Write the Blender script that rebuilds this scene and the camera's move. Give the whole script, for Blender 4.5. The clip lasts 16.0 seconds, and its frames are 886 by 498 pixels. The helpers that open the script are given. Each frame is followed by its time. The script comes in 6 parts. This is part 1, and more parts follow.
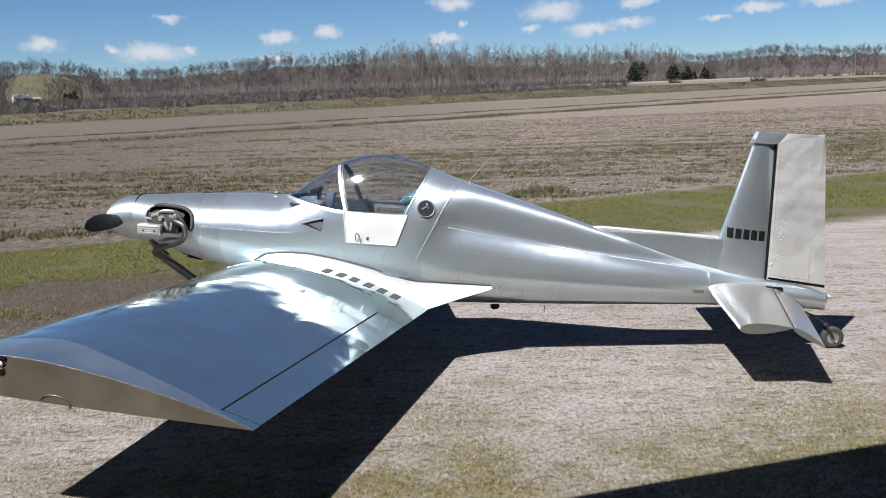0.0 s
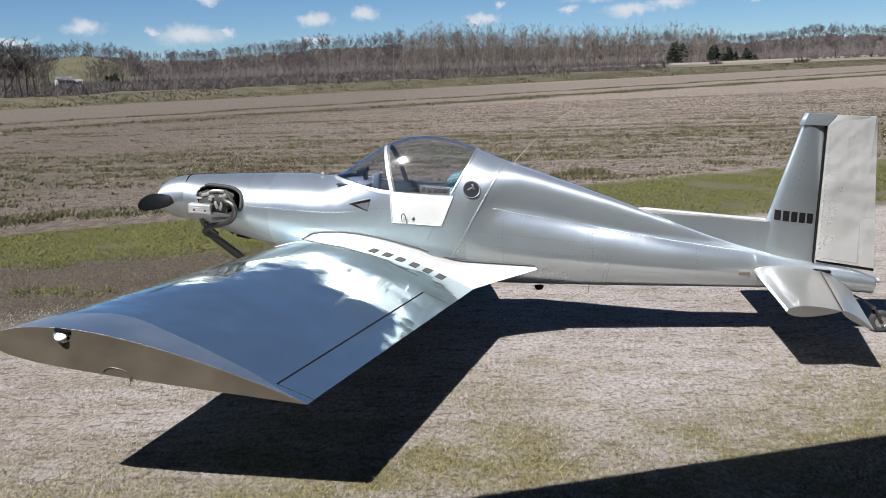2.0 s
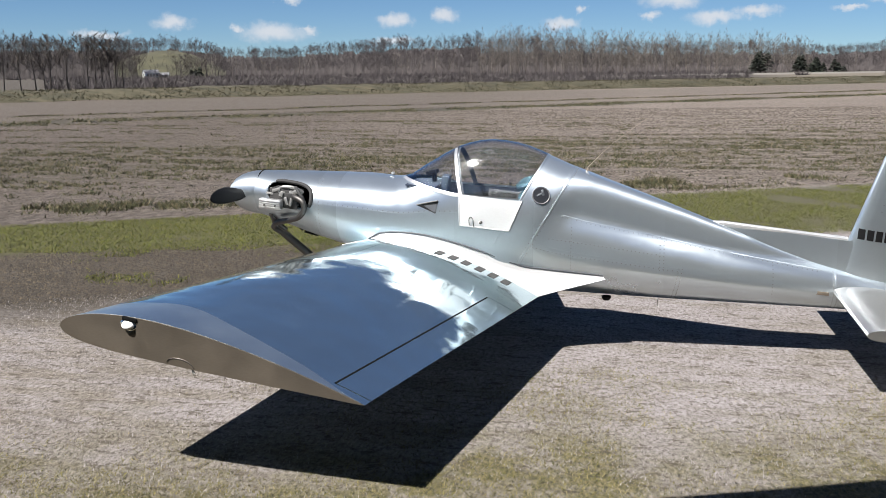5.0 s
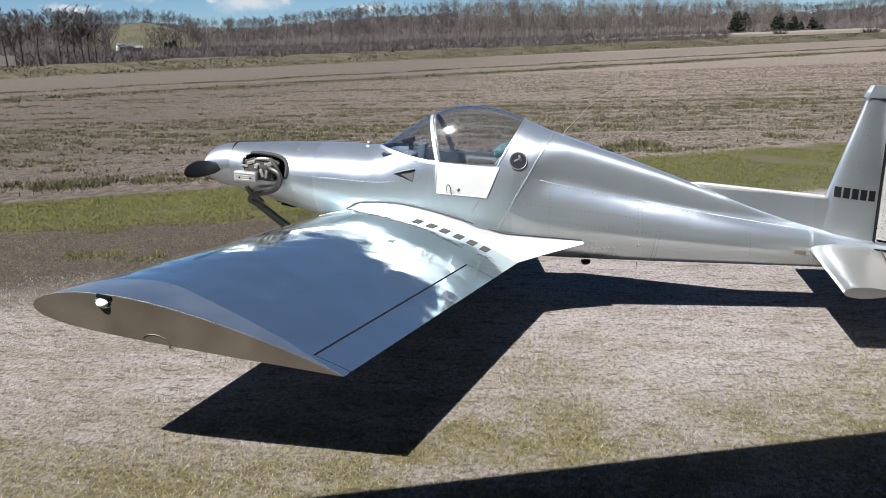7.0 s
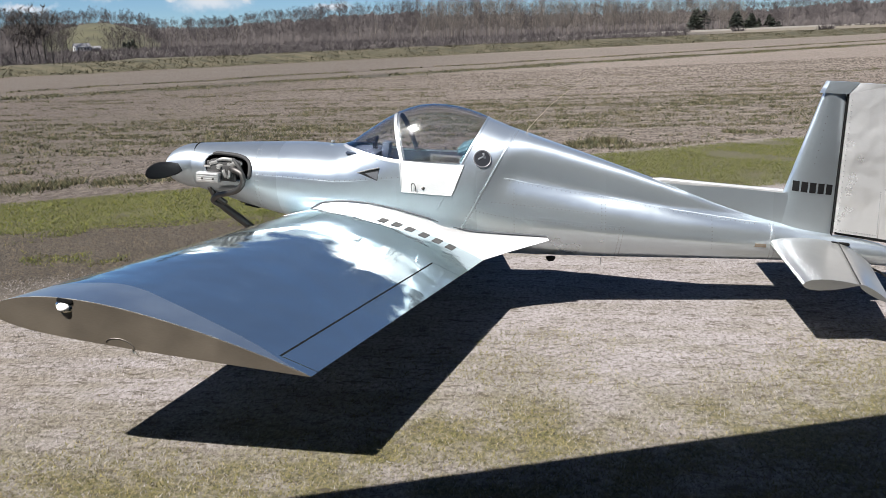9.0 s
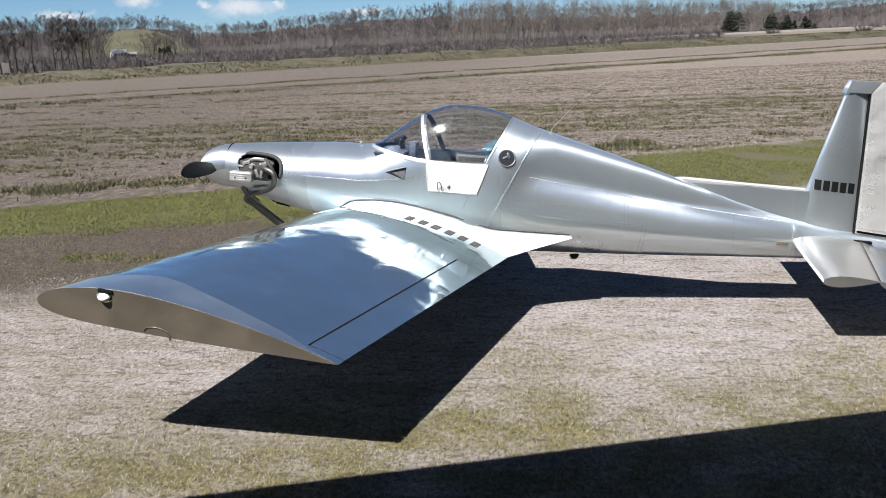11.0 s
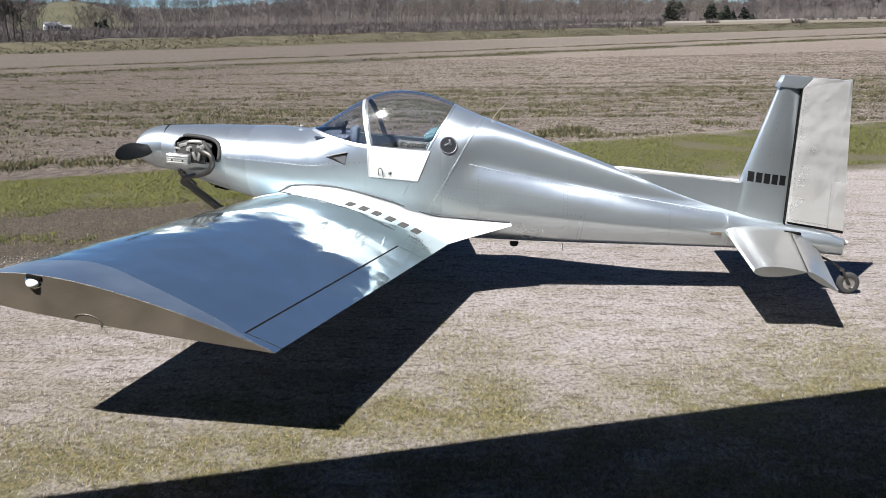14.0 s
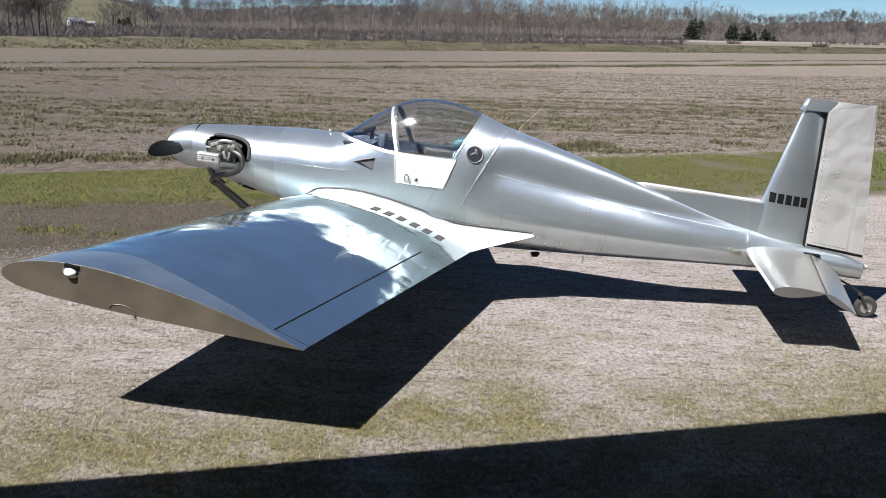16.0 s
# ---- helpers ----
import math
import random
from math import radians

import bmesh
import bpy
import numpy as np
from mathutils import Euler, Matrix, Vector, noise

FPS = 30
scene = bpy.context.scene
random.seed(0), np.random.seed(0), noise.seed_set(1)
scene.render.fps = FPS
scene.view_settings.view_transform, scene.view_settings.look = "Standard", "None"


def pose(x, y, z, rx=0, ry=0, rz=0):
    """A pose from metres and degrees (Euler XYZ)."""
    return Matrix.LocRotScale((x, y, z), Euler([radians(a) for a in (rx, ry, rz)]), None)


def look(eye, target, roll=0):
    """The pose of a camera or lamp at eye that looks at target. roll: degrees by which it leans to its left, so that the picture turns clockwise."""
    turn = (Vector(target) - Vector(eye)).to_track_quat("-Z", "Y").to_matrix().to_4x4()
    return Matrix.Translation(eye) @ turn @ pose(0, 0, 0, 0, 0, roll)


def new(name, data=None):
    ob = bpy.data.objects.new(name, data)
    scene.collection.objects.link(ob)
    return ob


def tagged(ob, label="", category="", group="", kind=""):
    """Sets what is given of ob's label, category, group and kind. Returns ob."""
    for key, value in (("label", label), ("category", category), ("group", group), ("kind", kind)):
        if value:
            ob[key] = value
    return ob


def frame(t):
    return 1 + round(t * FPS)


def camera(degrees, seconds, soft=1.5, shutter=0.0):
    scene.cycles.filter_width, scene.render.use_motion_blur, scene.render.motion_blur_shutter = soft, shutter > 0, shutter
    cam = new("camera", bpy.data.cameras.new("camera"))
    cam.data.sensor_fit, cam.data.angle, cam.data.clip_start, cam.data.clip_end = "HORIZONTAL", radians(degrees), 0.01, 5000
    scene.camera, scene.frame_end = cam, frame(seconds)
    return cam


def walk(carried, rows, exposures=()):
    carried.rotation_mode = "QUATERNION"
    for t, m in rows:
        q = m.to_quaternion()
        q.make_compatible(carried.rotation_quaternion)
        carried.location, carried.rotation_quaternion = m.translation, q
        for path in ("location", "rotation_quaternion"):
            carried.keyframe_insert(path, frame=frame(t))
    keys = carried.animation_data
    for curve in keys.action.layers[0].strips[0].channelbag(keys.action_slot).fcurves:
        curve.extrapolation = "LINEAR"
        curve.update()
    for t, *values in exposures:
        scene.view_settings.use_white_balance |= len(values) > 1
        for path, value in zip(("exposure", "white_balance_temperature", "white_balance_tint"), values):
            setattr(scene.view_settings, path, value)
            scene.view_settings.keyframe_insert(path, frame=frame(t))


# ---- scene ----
cam = camera(54.03, 16.0, 0.5)
ROWS = [
    (0.0, 0.000, 0.000, 1.825, 79.23, 1.90, -1.50),
    (0.5, -0.005, -0.024, 1.817, 78.85, 2.09, -1.81),
    (1.0, -0.008, -0.017, 1.833, 79.14, 2.57, -0.86),
    (1.5, -0.042, -0.028, 1.823, 78.69, 2.30, 0.46),
    (2.0, -0.063, -0.048, 1.824, 78.15, 2.01, 0.87),
    (2.5, -0.077, -0.047, 1.819, 77.88, 1.90, 1.87),
    (3.0, -0.105, -0.050, 1.809, 77.54, 1.62, 2.82),
    (3.5, -0.081, -0.030, 1.816, 77.96, 1.23, 4.38),
    (4.0, -0.051, -0.002, 1.828, 78.55, 0.29, 5.38),
    (6.5, -0.042, 0.019, 1.814, 77.16, 1.14, 6.40),
    (7.0, -0.020, 0.033, 1.818, 76.28, 1.71, 4.43),
    (7.5, -0.022, 0.031, 1.810, 75.50, 2.47, 2.63),
    (8.0, -0.032, 0.032, 1.816, 75.48, 2.38, 1.46),
    (8.5, -0.029, 0.031, 1.817, 75.84, 2.11, 1.57),
    (11.0, 0.024, -0.111, 1.806, 76.45, 2.30, 4.06),
    (11.5, -0.023, -0.192, 1.803, 74.97, 2.19, 3.64),
    (12.0, -0.047, -0.156, 1.810, 73.94, 1.13, 1.37),
    (12.5, -0.055, -0.144, 1.819, 74.29, 0.98, 1.62),
    (13.0, -0.015, -0.150, 1.826, 74.55, 0.83, 1.25),
    (13.5, 0.027, -0.127, 1.820, 75.13, 0.86, 1.08),
    (14.0, 0.039, -0.103, 1.829, 75.22, 0.83, 0.54),
    (14.5, 0.029, -0.104, 1.826, 75.38, 1.33, 0.51),
    (15.0, 0.015, -0.136, 1.826, 76.11, 1.16, 0.62),
    (15.5, -0.005, -0.141, 1.833, 76.14, -0.02, 1.65),
    (16.0, -0.033, -0.185, 1.835, 75.83, -1.27, 1.85),
]
walk(cam, [(t, pose(x, y, z, rx, ry, rz)) for t, x, y, z, rx, ry, rz in ROWS],
     exposures=[(0.0, 1.42), (4.0, 1.42), (6.5, 1.44), (8.0, 1.5), (11.0, 1.58), (12.2, 1.66), (13.0, 1.66), (14.0, 1.58), (16.0, 1.53)])

# ---- light ----
SUN = Vector((-0.443, -0.5075, 1.0)).normalized()
world = bpy.data.worlds.new("sky")
scene.world = world
world.use_nodes = True
wn = world.node_tree.nodes
sky = wn.new("ShaderNodeTexSky")
sky.sky_type = "NISHITA"
sky.sun_disc = False
sky.sun_elevation = math.asin(SUN.z)
sky.sun_rotation = math.atan2(SUN.x, SUN.y)
sky.air_density, sky.dust_density, sky.ozone_density = 1.0, 0.0, 2.0
sky.altitude = 3000
tint = wn.new("ShaderNodeMix")
tint.data_type, tint.blend_type = "RGBA", "MULTIPLY"
tint.inputs[0].default_value = 1.0
tint.inputs[7].default_value = (0.395, 0.515, 0.64, 1)
world.node_tree.links.new(sky.outputs[0], tint.inputs[6])
wn["Background"].inputs[1].default_value = 0.05


def sky_node(kind, a=None, b=None, c=None, op=None):
    n = wn.new(kind)
    if op:
        n.operation = op
    for s, v in zip(n.inputs, (a, b, c)):
        if v is None:
            continue
        if isinstance(v, (int, float, tuple)):
            s.default_value = v
        else:
            world.node_tree.links.new(v, s)
    return n


def sky_range(value, a, b, lo=0.0, hi=1.0):
    n = sky_node("ShaderNodeMapRange", value, a, b)
    n.interpolation_type = "SMOOTHSTEP"
    n.inputs[3].default_value, n.inputs[4].default_value = lo, hi
    return n.outputs[0]


def sky_noise(at, scale, detail, rough):
    n = wn.new("ShaderNodeTexNoise")
    n.inputs["Scale"].default_value, n.inputs["Detail"].default_value, n.inputs["Roughness"].default_value = scale, detail, rough
    world.node_tree.links.new(at, n.inputs["Vector"])
    return n


# small cumulus: bearing, height and size in degrees
way_up = wn.new("ShaderNodeTexCoord").outputs["Generated"]
part_xyz = sky_node("ShaderNodeSeparateXYZ", way_up)
bearing = sky_node("ShaderNodeMath", part_xyz.outputs[0], part_xyz.outputs[1], op="ARCTAN2").outputs[0]
height_ = sky_node("ShaderNodeMath", part_xyz.outputs[2], op="ARCSINE").outputs[0]
spot = sky_node("ShaderNodeCombineXYZ", bearing, height_, 0.0).outputs[0]
spot = sky_node("ShaderNodeVectorMath", spot, (57.296, 57.296, 0), op="MULTIPLY").outputs[0]
puff = sky_noise(spot, 1.1, 4.0, 0.6)
ragged = sky_node("ShaderNodeVectorMath", puff.outputs["Color"], (0.5, 0.5, 0.5), op="SUBTRACT").outputs[0]
spot_w = sky_node("ShaderNodeVectorMath", ragged, (1.9, 1.1, 0), spot, op="MULTIPLY_ADD").outputs[0]
nearest = 9.0
for az, el, wide, tall in ((-22.6, 3.0, 70, 26), (-15.4, 4.5, 54, 15), (-16.6, 2.45, 130, 36), (-18.8, 2.7, 30, 14), (-14.4, 2.6, 34, 14), (-8.8, 3.2, 64, 26), (-5.8, 3.5, 54, 26), (2.3, 5.0, 84, 30), (8.5, 4.3, 115, 40), (1.7, 2.9, 66, 24), (11.0, 3.1, 90, 26), (13.4, 3.35, 80, 22),
                           (3.0, 3.7, 26, 14), (7.2, 3.2, 44, 16), (20.9, 3.9, 90, 20), (18.6, 3.4, 50, 10), (13.9, 4.6, 70, 20), (24.8, 4.0, 80, 20), (-9, 1.9, 90, 14), (-27, 2.3, 90, 16), (-33, 4.5, 90, 30), (30, 5.0, 100, 34)):
    w_, h_ = wide / 38, tall / 38
    d_ = sky_node("ShaderNodeVectorMath", spot_w, (1 / w_, 1 / h_, 0), (-az / w_, -el / h_, 0), op="MULTIPLY_ADD").outputs[0]
    d_ = sky_node("ShaderNodeVectorMath", d_, op="LENGTH").outputs["Value"]
    nearest = sky_node("ShaderNodeMath", nearest, d_, op="MINIMUM").outputs[0]
low_cloud = sky_range(nearest, 0.10, 0.86, 0.88, 0.0)
# the same clouds go on overhead
lift = sky_node("ShaderNodeMath", part_xyz.outputs[2], 0.06, op="ADD").outputs[0]
lift = sky_node("ShaderNodeMath", lift, 0.05, op="MAXIMUM").outputs[0]
deck = sky_node("ShaderNodeVectorMath", way_up, sky_node("ShaderNodeCombineXYZ", lift, lift, 1.0).outputs[0], op="DIVIDE").outputs[0]
high_cloud = sky_range(sky_noise(deck, 2.1, 5.0, 0.55).outputs["Fac"], 0.56, 0.80, 0.0, 0.16)
high_cloud = sky_node("ShaderNodeMath", high_cloud, sky_range(part_xyz.outputs[2], 0.10, 0.16), op="MULTIPLY").outputs[0]
cover = sky_node("ShaderNodeMath", low_cloud, high_cloud, op="MAXIMUM").outputs[0]
clouded = wn.new("ShaderNodeMix")
clouded.data_type = "RGBA"
world.node_tree.links.new(cover, clouded.inputs[0])
world.node_tree.links.new(tint.outputs[2], clouded.inputs[6])
clouded.inputs[7].default_value = (5.3, 5.55, 5.95, 1)
world.node_tree.links.new(clouded.outputs[2], wn["Background"].inputs[0])
lamp = bpy.data.lights.new("sun", "SUN")
lamp.energy, lamp.angle, lamp.color = 5.0, radians(0.53), (1.0, 0.965, 0.93)
new("sun", lamp).matrix_world = look((0, 0, 30), Vector((0, 0, 30)) - SUN)


# ---- materials ----
def material(name, base, rough=0.6, metal=0.0):
    m = bpy.data.materials.new(name)
    m.use_nodes = True
    p = m.node_tree.nodes["Principled BSDF"]
    p.inputs["Base Color"].default_value = (*base, 1)
    p.inputs["Roughness"].default_value = rough
    p.inputs["Metallic"].default_value = metal
    return m


def node(m, kind, **values):
    n = m.node_tree.nodes.new(kind)
    for k, v in values.items():
        n.inputs[k].default_value = v
    return n


def wire(m, a, b):
    m.node_tree.links.new(a, b)


def coords(m, kind="Object", scale=None):
    out = m.node_tree.nodes.new("ShaderNodeTexCoord").outputs[kind]
    if scale:
        mp = node(m, "ShaderNodeMapping", Scale=scale)
        wire(m, out, mp.inputs["Vector"])
        out = mp.outputs["Vector"]
    return out


def noise_tex(m, at, scale, detail=3.0, rough=0.55, distort=0.0):
    n = node(m, "ShaderNodeTexNoise", Scale=scale, Detail=detail, Roughness=rough, Distortion=distort)
    wire(m, at, n.inputs["Vector"])
    return n.outputs["Fac"]


def ramp(m, fac, stops):
    r = m.node_tree.nodes.new("ShaderNodeValToRGB")
    e = r.color_ramp.elements
    while len(e) < len(stops):
        e.new(0.5)
    for i, (pos, col) in enumerate(stops):
        e[i].position = pos
        e[i].color = (*col, 1) if len(col) == 3 else col
    wire(m, fac, r.inputs["Fac"])
    return r.outputs["Color"]


def mapped(m, fac, a, b, lo, hi):
    n = m.node_tree.nodes.new("ShaderNodeMapRange")
    n.inputs["From Min"].default_value, n.inputs["From Max"].default_value = a, b
    n.inputs["To Min"].default_value, n.inputs["To Max"].default_value = lo, hi
    wire(m, fac, n.inputs["Value"])
    return n.outputs["Result"]


def mixed(m, fac, a, b, blend="MIX"):
    n = m.node_tree.nodes.new("ShaderNodeMix")
    n.data_type, n.blend_type = "RGBA", blend
    ins = [n.inputs[0], n.inputs[6], n.inputs[7]]
    for sock, v in zip(ins, (fac, a, b)):
        if isinstance(v, (int, float)):
            sock.default_value = v
        elif isinstance(v, tuple):
            sock.default_value = (*v, 1) if len(v) == 3 else v
        else:
            wire(m, v, sock)
    return n.outputs[2]


def bumped(m, height, strength, distance, also=None):
    b = node(m, "ShaderNodeBump", Strength=strength, Distance=distance)
    wire(m, height, b.inputs["Height"])
    if also:
        wire(m, also, b.inputs["Normal"])
    wire(m, b.outputs["Normal"], m.node_tree.nodes["Principled BSDF"].inputs["Normal"])
    return b.outputs["Normal"]


def socket(m, name):
    return m.node_tree.nodes["Principled BSDF"].inputs[name]


def aluminium(name, base, r0, r1, wave=0.004, wscale=2.2, grain=1.0, metal=1.0, brushed=0.0, wrinkle=0.0, panels=()):
    """Bare aluminium sheet: oil-canned, lightly scratched and oxidised."""
    m = material(name, base, r0, metal)
    at = coords(m)
    cloud = noise_tex(m, at, 3.0, 5, 0.6)
    fine = noise_tex(m, coords(m, "Object", (6, 60, 60)), 9.0, 3, 0.6)
    rough, dark = mapped(m, cloud, 0.3, 0.7, r0, r1), tuple(0.78 * c for c in base)
    tone = mixed(m, mapped(m, fine, 0.3, 0.75, 0.0, 0.55 * grain), base, dark)
    if panels:
        # sheets of their own along the hull, each with its own polish; the last ones scuffed
        along = m.node_tree.nodes.new("ShaderNodeSeparateXYZ")
        wire(m, at, along.inputs[0])
        sheet = ramp(m, mapped(m, along.outputs[0], -2.6, 2.1, 0.0, 1.0), [((x + 2.6) / 4.7, (v, v, v)) for x, v in panels])
        sheet.node.color_ramp.interpolation = "CONSTANT"
        scuff = mapped(m, noise_tex(m, at, 9, 5, 0.7), 0.45, 0.75, 0.0, 0.35)
        worn = m.node_tree.nodes.new("ShaderNodeMath")
        worn.operation = "MULTIPLY_ADD"
        wire(m, sheet, worn.inputs[0])
        worn.inputs[1].default_value = 0.12
        wire(m, rough, worn.inputs[2])
        rough = worn.outputs[0]
        tone = mixed(m, mapped(m, sheet, 0.0, 1.0, 0.0, 0.8), tone, tuple(0.62 * c for c in base))
        scuffed = m.node_tree.nodes.new("ShaderNodeMath")
        scuffed.operation = "MULTIPLY"
        wire(m, scuff, scuffed.inputs[0])
        wire(m, sheet, scuffed.inputs[1])
        tone = mixed(m, scuffed.outputs[0], tone, tuple(0.5 * c for c in base))
    wire(m, rough, socket(m, "Roughness"))
    wire(m, tone, socket(m, "Base Color"))
    if brushed:
        # scratches run round the hull, so highlights stretch along it
        socket(m, "Anisotropic").default_value = brushed
        socket(m, "Anisotropic Rotation").default_value = 0.25
        round_x = m.node_tree.nodes.new("ShaderNodeTangent")
        round_x.direction_type, round_x.axis = "RADIAL", "X"
        wire(m, round_x.outputs[0], socket(m, "Tangent"))
    first = node(m, "ShaderNodeBump", Strength=0.25, Distance=0.0004 * grain)
    wire(m, fine, first.inputs["Height"])
    if wrinkle:
        # dents and creases of hand-formed sheet
        dent = node(m, "ShaderNodeBump", Strength=1.0, Distance=wrinkle)
        wire(m, noise_tex(m, at, 9.0, 2, 0.5, 0.6), dent.inputs["Height"])
        wire(m, first.outputs["Normal"], dent.inputs["Normal"])
        first = dent
    bumped(m, noise_tex(m, at, wscale, 2, 0.4), 1.0, wave, first.outputs["Normal"])
    return m


SKIN = aluminium("fuselage_aluminium", (0.66, 0.73, 0.77), 0.25, 0.32, 0.008, 3.6, 0.22, 0.88, 0.72, 0.0, ((-2.6, 1.0), (-2.07, 0.85), (-1.93, 0.4), (-1.12, 0.5), (-0.607, 0.1), (0.21, 0.2), (1.28, 0.35)))
WINGSKIN = aluminium("wing_aluminium", (0.61, 0.745, 0.785), 0.07, 0.12, 0.020, 2.6, 0.5, 0.97, 0.0, 0.0009)
# Brown base holds the ground's reflection seen on the wing tip face.
GROUNDTINT = aluminium("dull_aluminium", (0.38, 0.325, 0.26), 0.40, 0.52, 0.003, 2.2, 1.0, 0.95)
BRIGHT = aluminium("rudder_aluminium", (0.80, 0.795, 0.785), 0.28, 0.42, 0.012, 4.5, 0.9, 0.84)
FOLDED = aluminium("folded_bright_aluminium", (0.76, 0.757, 0.75), 0.30, 0.42, 0.006, 4.0, 0.7, 0.66)
TIPSKIN = aluminium("wing_tip_aluminium", (0.60, 0.68, 0.72), 0.28, 0.38, 0.006, 3.0, 0.6, 0.97)
TAIL = aluminium("tail_aluminium", (0.58, 0.575, 0.56), 0.28, 0.38, 0.010, 4.0, 0.6, 0.92)
# Paler, less metallic than the fin: sun glare is put into the base.
RUDDER = aluminium("glare_paled_rudder_aluminium", (0.84, 0.84, 0.835), 0.24, 0.38, 0.026, 5.5, 0.6, 0.74, 0.0, 0.0018)
STEEL = aluminium("exhaust_steel", (0.10, 0.095, 0.09), 0.45, 0.6, 0.001)
CAST = aluminium("cast_aluminium", (0.55, 0.55, 0.54), 0.38, 0.5, 0.002, 14)
# Shaded copy of the cast aluminium: dark shading on brackets and intake pipe.
SHADECAST = aluminium("shaded_casting", (0.26, 0.255, 0.245), 0.45, 0.6, 0.001, 14, 1.0, 0.75)
# Near-black base carries the shade inside the engine bay.
BAYSHADE = aluminium("bay_shaded_casting", (0.028, 0.027, 0.026), 0.55, 0.7, 0.001, 14, 1.0, 0.2)
BLACK = material("black_paint_and_shade", (0.004, 0.004, 0.0045), 0.7)
socket(BLACK, "Specular IOR Level").default_value = 0.15
RUBBER = material("rubber", (0.02, 0.02, 0.02), 0.8)
GAP = material("shadow_gap", (0.004, 0.004, 0.004), 0.9)
socket(GAP, "Specular IOR Level").default_value = 0.1
WHITE = material("white_paint", (0.8, 0.8, 0.78), 0.3)
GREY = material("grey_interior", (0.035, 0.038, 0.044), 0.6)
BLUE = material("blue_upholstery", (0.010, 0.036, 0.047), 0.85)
GLASS = material("acrylic", (0.94, 0.95, 0.96), 0.02)
socket(GLASS, "Transmission Weight").default_value = 1.0
socket(GLASS, "IOR").default_value = 1.25
socket(GLASS, "Coat Weight").default_value = 1.0
socket(GLASS, "Coat Roughness").default_value = 0.07
CHROME = material("chrome", (0.9, 0.9, 0.9), 0.06, 1.0)


# ---- building helpers ----
def mesh_of(name, verts, faces, mat, smooth=True):
    me = bpy.data.meshes.new(name)
    me.from_pydata([tuple(v) for v in verts], [], faces)
    me.validate()
    me.materials.append(mat)
    if smooth:
        me.shade_smooth()
    return me


def part_mesh(name, verts, faces, mat, parent, label="", smooth=True, sharp=None):
    ob = new(name, mesh_of(name, verts, faces, mat, smooth))
    bm = bmesh.new()
    bm.from_mesh(ob.data)
    bmesh.ops.remove_doubles(bm, verts=bm.verts, dist=1e-5)
    bmesh.ops.recalc_face_normals(bm, faces=bm.faces)
    if sharp:
        for e in bm.edges:
            if len(e.link_faces) == 2 and e.calc_face_angle(0) > radians(sharp):
                e.smooth = False
    bm.to_mesh(ob.data)
    bm.free()
    if parent:
        ob.parent = parent
    if label:
        ob["label"] = label
    return ob


def part(name, bm, mat, parent, label="", smooth=True, sharp=35):
    me = bpy.data.meshes.new(name)
    bmesh.ops.recalc_face_normals(bm, faces=bm.faces)
    if smooth:
        for f in bm.faces:
            f.smooth = True
        for e in bm.edges:
            if len(e.link_faces) == 2 and e.calc_face_angle(0) > radians(sharp):
                e.smooth = False
    bm.to_mesh(me)
    bm.free()
    me.materials.append(mat)
    ob = new(name, me)
    if parent:
        ob.parent = parent
    if label:
        ob["label"] = label
    return ob


def box(bm, centre, size, turn=None, bevel=0.0):
    m = Matrix.Translation(centre) @ (turn or Matrix.Identity(4)) @ Matrix.Diagonal((*size, 1))
    made = bmesh.ops.create_cube(bm, size=1, matrix=m)
    if bevel:
        edges = list({e for v in made["verts"] for e in v.link_edges})
        bmesh.ops.bevel(bm, geom=edges, offset=bevel, segments=2, affect="EDGES", profile=0.5)
    return bm


def tube(bm, points, radius, sides=10, cap=True):
    """A round tube along a line of points; radius is a number or one for each point."""
    pts = [Vector(p) for p in points]
    rs = radius if isinstance(radius, (list, tuple)) else [radius] * len(pts)
    rings, side = [], None
    for i, p in enumerate(pts):
        d = (pts[min(i + 1, len(pts) - 1)] - pts[max(i - 1, 0)]).normalized()
        if side is None:
            side = d.orthogonal().normalized()
        side = (side - d * side.dot(d)).normalized()
        up = d.cross(side)
        rings.append([bm.verts.new(p + rs[i] * (math.cos(a) * side + math.sin(a) * up)) for a in [2 * math.pi * k / sides for k in range(sides)]])
    for a, b in zip(rings, rings[1:]):
        for k in range(sides):
            bm.faces.new((a[k], a[(k + 1) % sides], b[(k + 1) % sides], b[k]))
    if cap:
        bm.faces.new(rings[0][::-1])
        bm.faces.new(rings[-1])
    return bm


def lathe(bm, profile, m, sides=32):
    """Turns (radius, height) pairs about the z axis of the matrix m."""
    rings = []
    for r, h in profile:
        rings.append([bm.verts.new(m @ Vector((r * math.cos(a), r * math.sin(a), h))) for a in [2 * math.pi * k / sides for k in range(sides)]])
    for a, b in zip(rings, rings[1:]):
        for k in range(sides):
            bm.faces.new((a[k], a[(k + 1) % sides], b[(k + 1) % sides], b[k]))
    return bm


def curve_points(knots, steps=8):
    """A smooth line through the knots."""
    k = [Vector(p) for p in knots]
    k = [2 * k[0] - k[1]] + k + [2 * k[-1] - k[-2]]
    out = []
    for a, b, c, d in zip(k, k[1:], k[2:], k[3:]):
        for i in range(steps):
            t = i / steps
            out.append(0.5 * (2 * b + (c - a) * t + (2 * a - 5 * b + 4 * c - d) * t * t + (3 * b - a - 3 * c + d) * t ** 3))
    out.append(k[-2])
    return out


def table(xs, pairs):
    return float(np.interp(xs, [p[0] for p in pairs], [p[1] for p in pairs]))


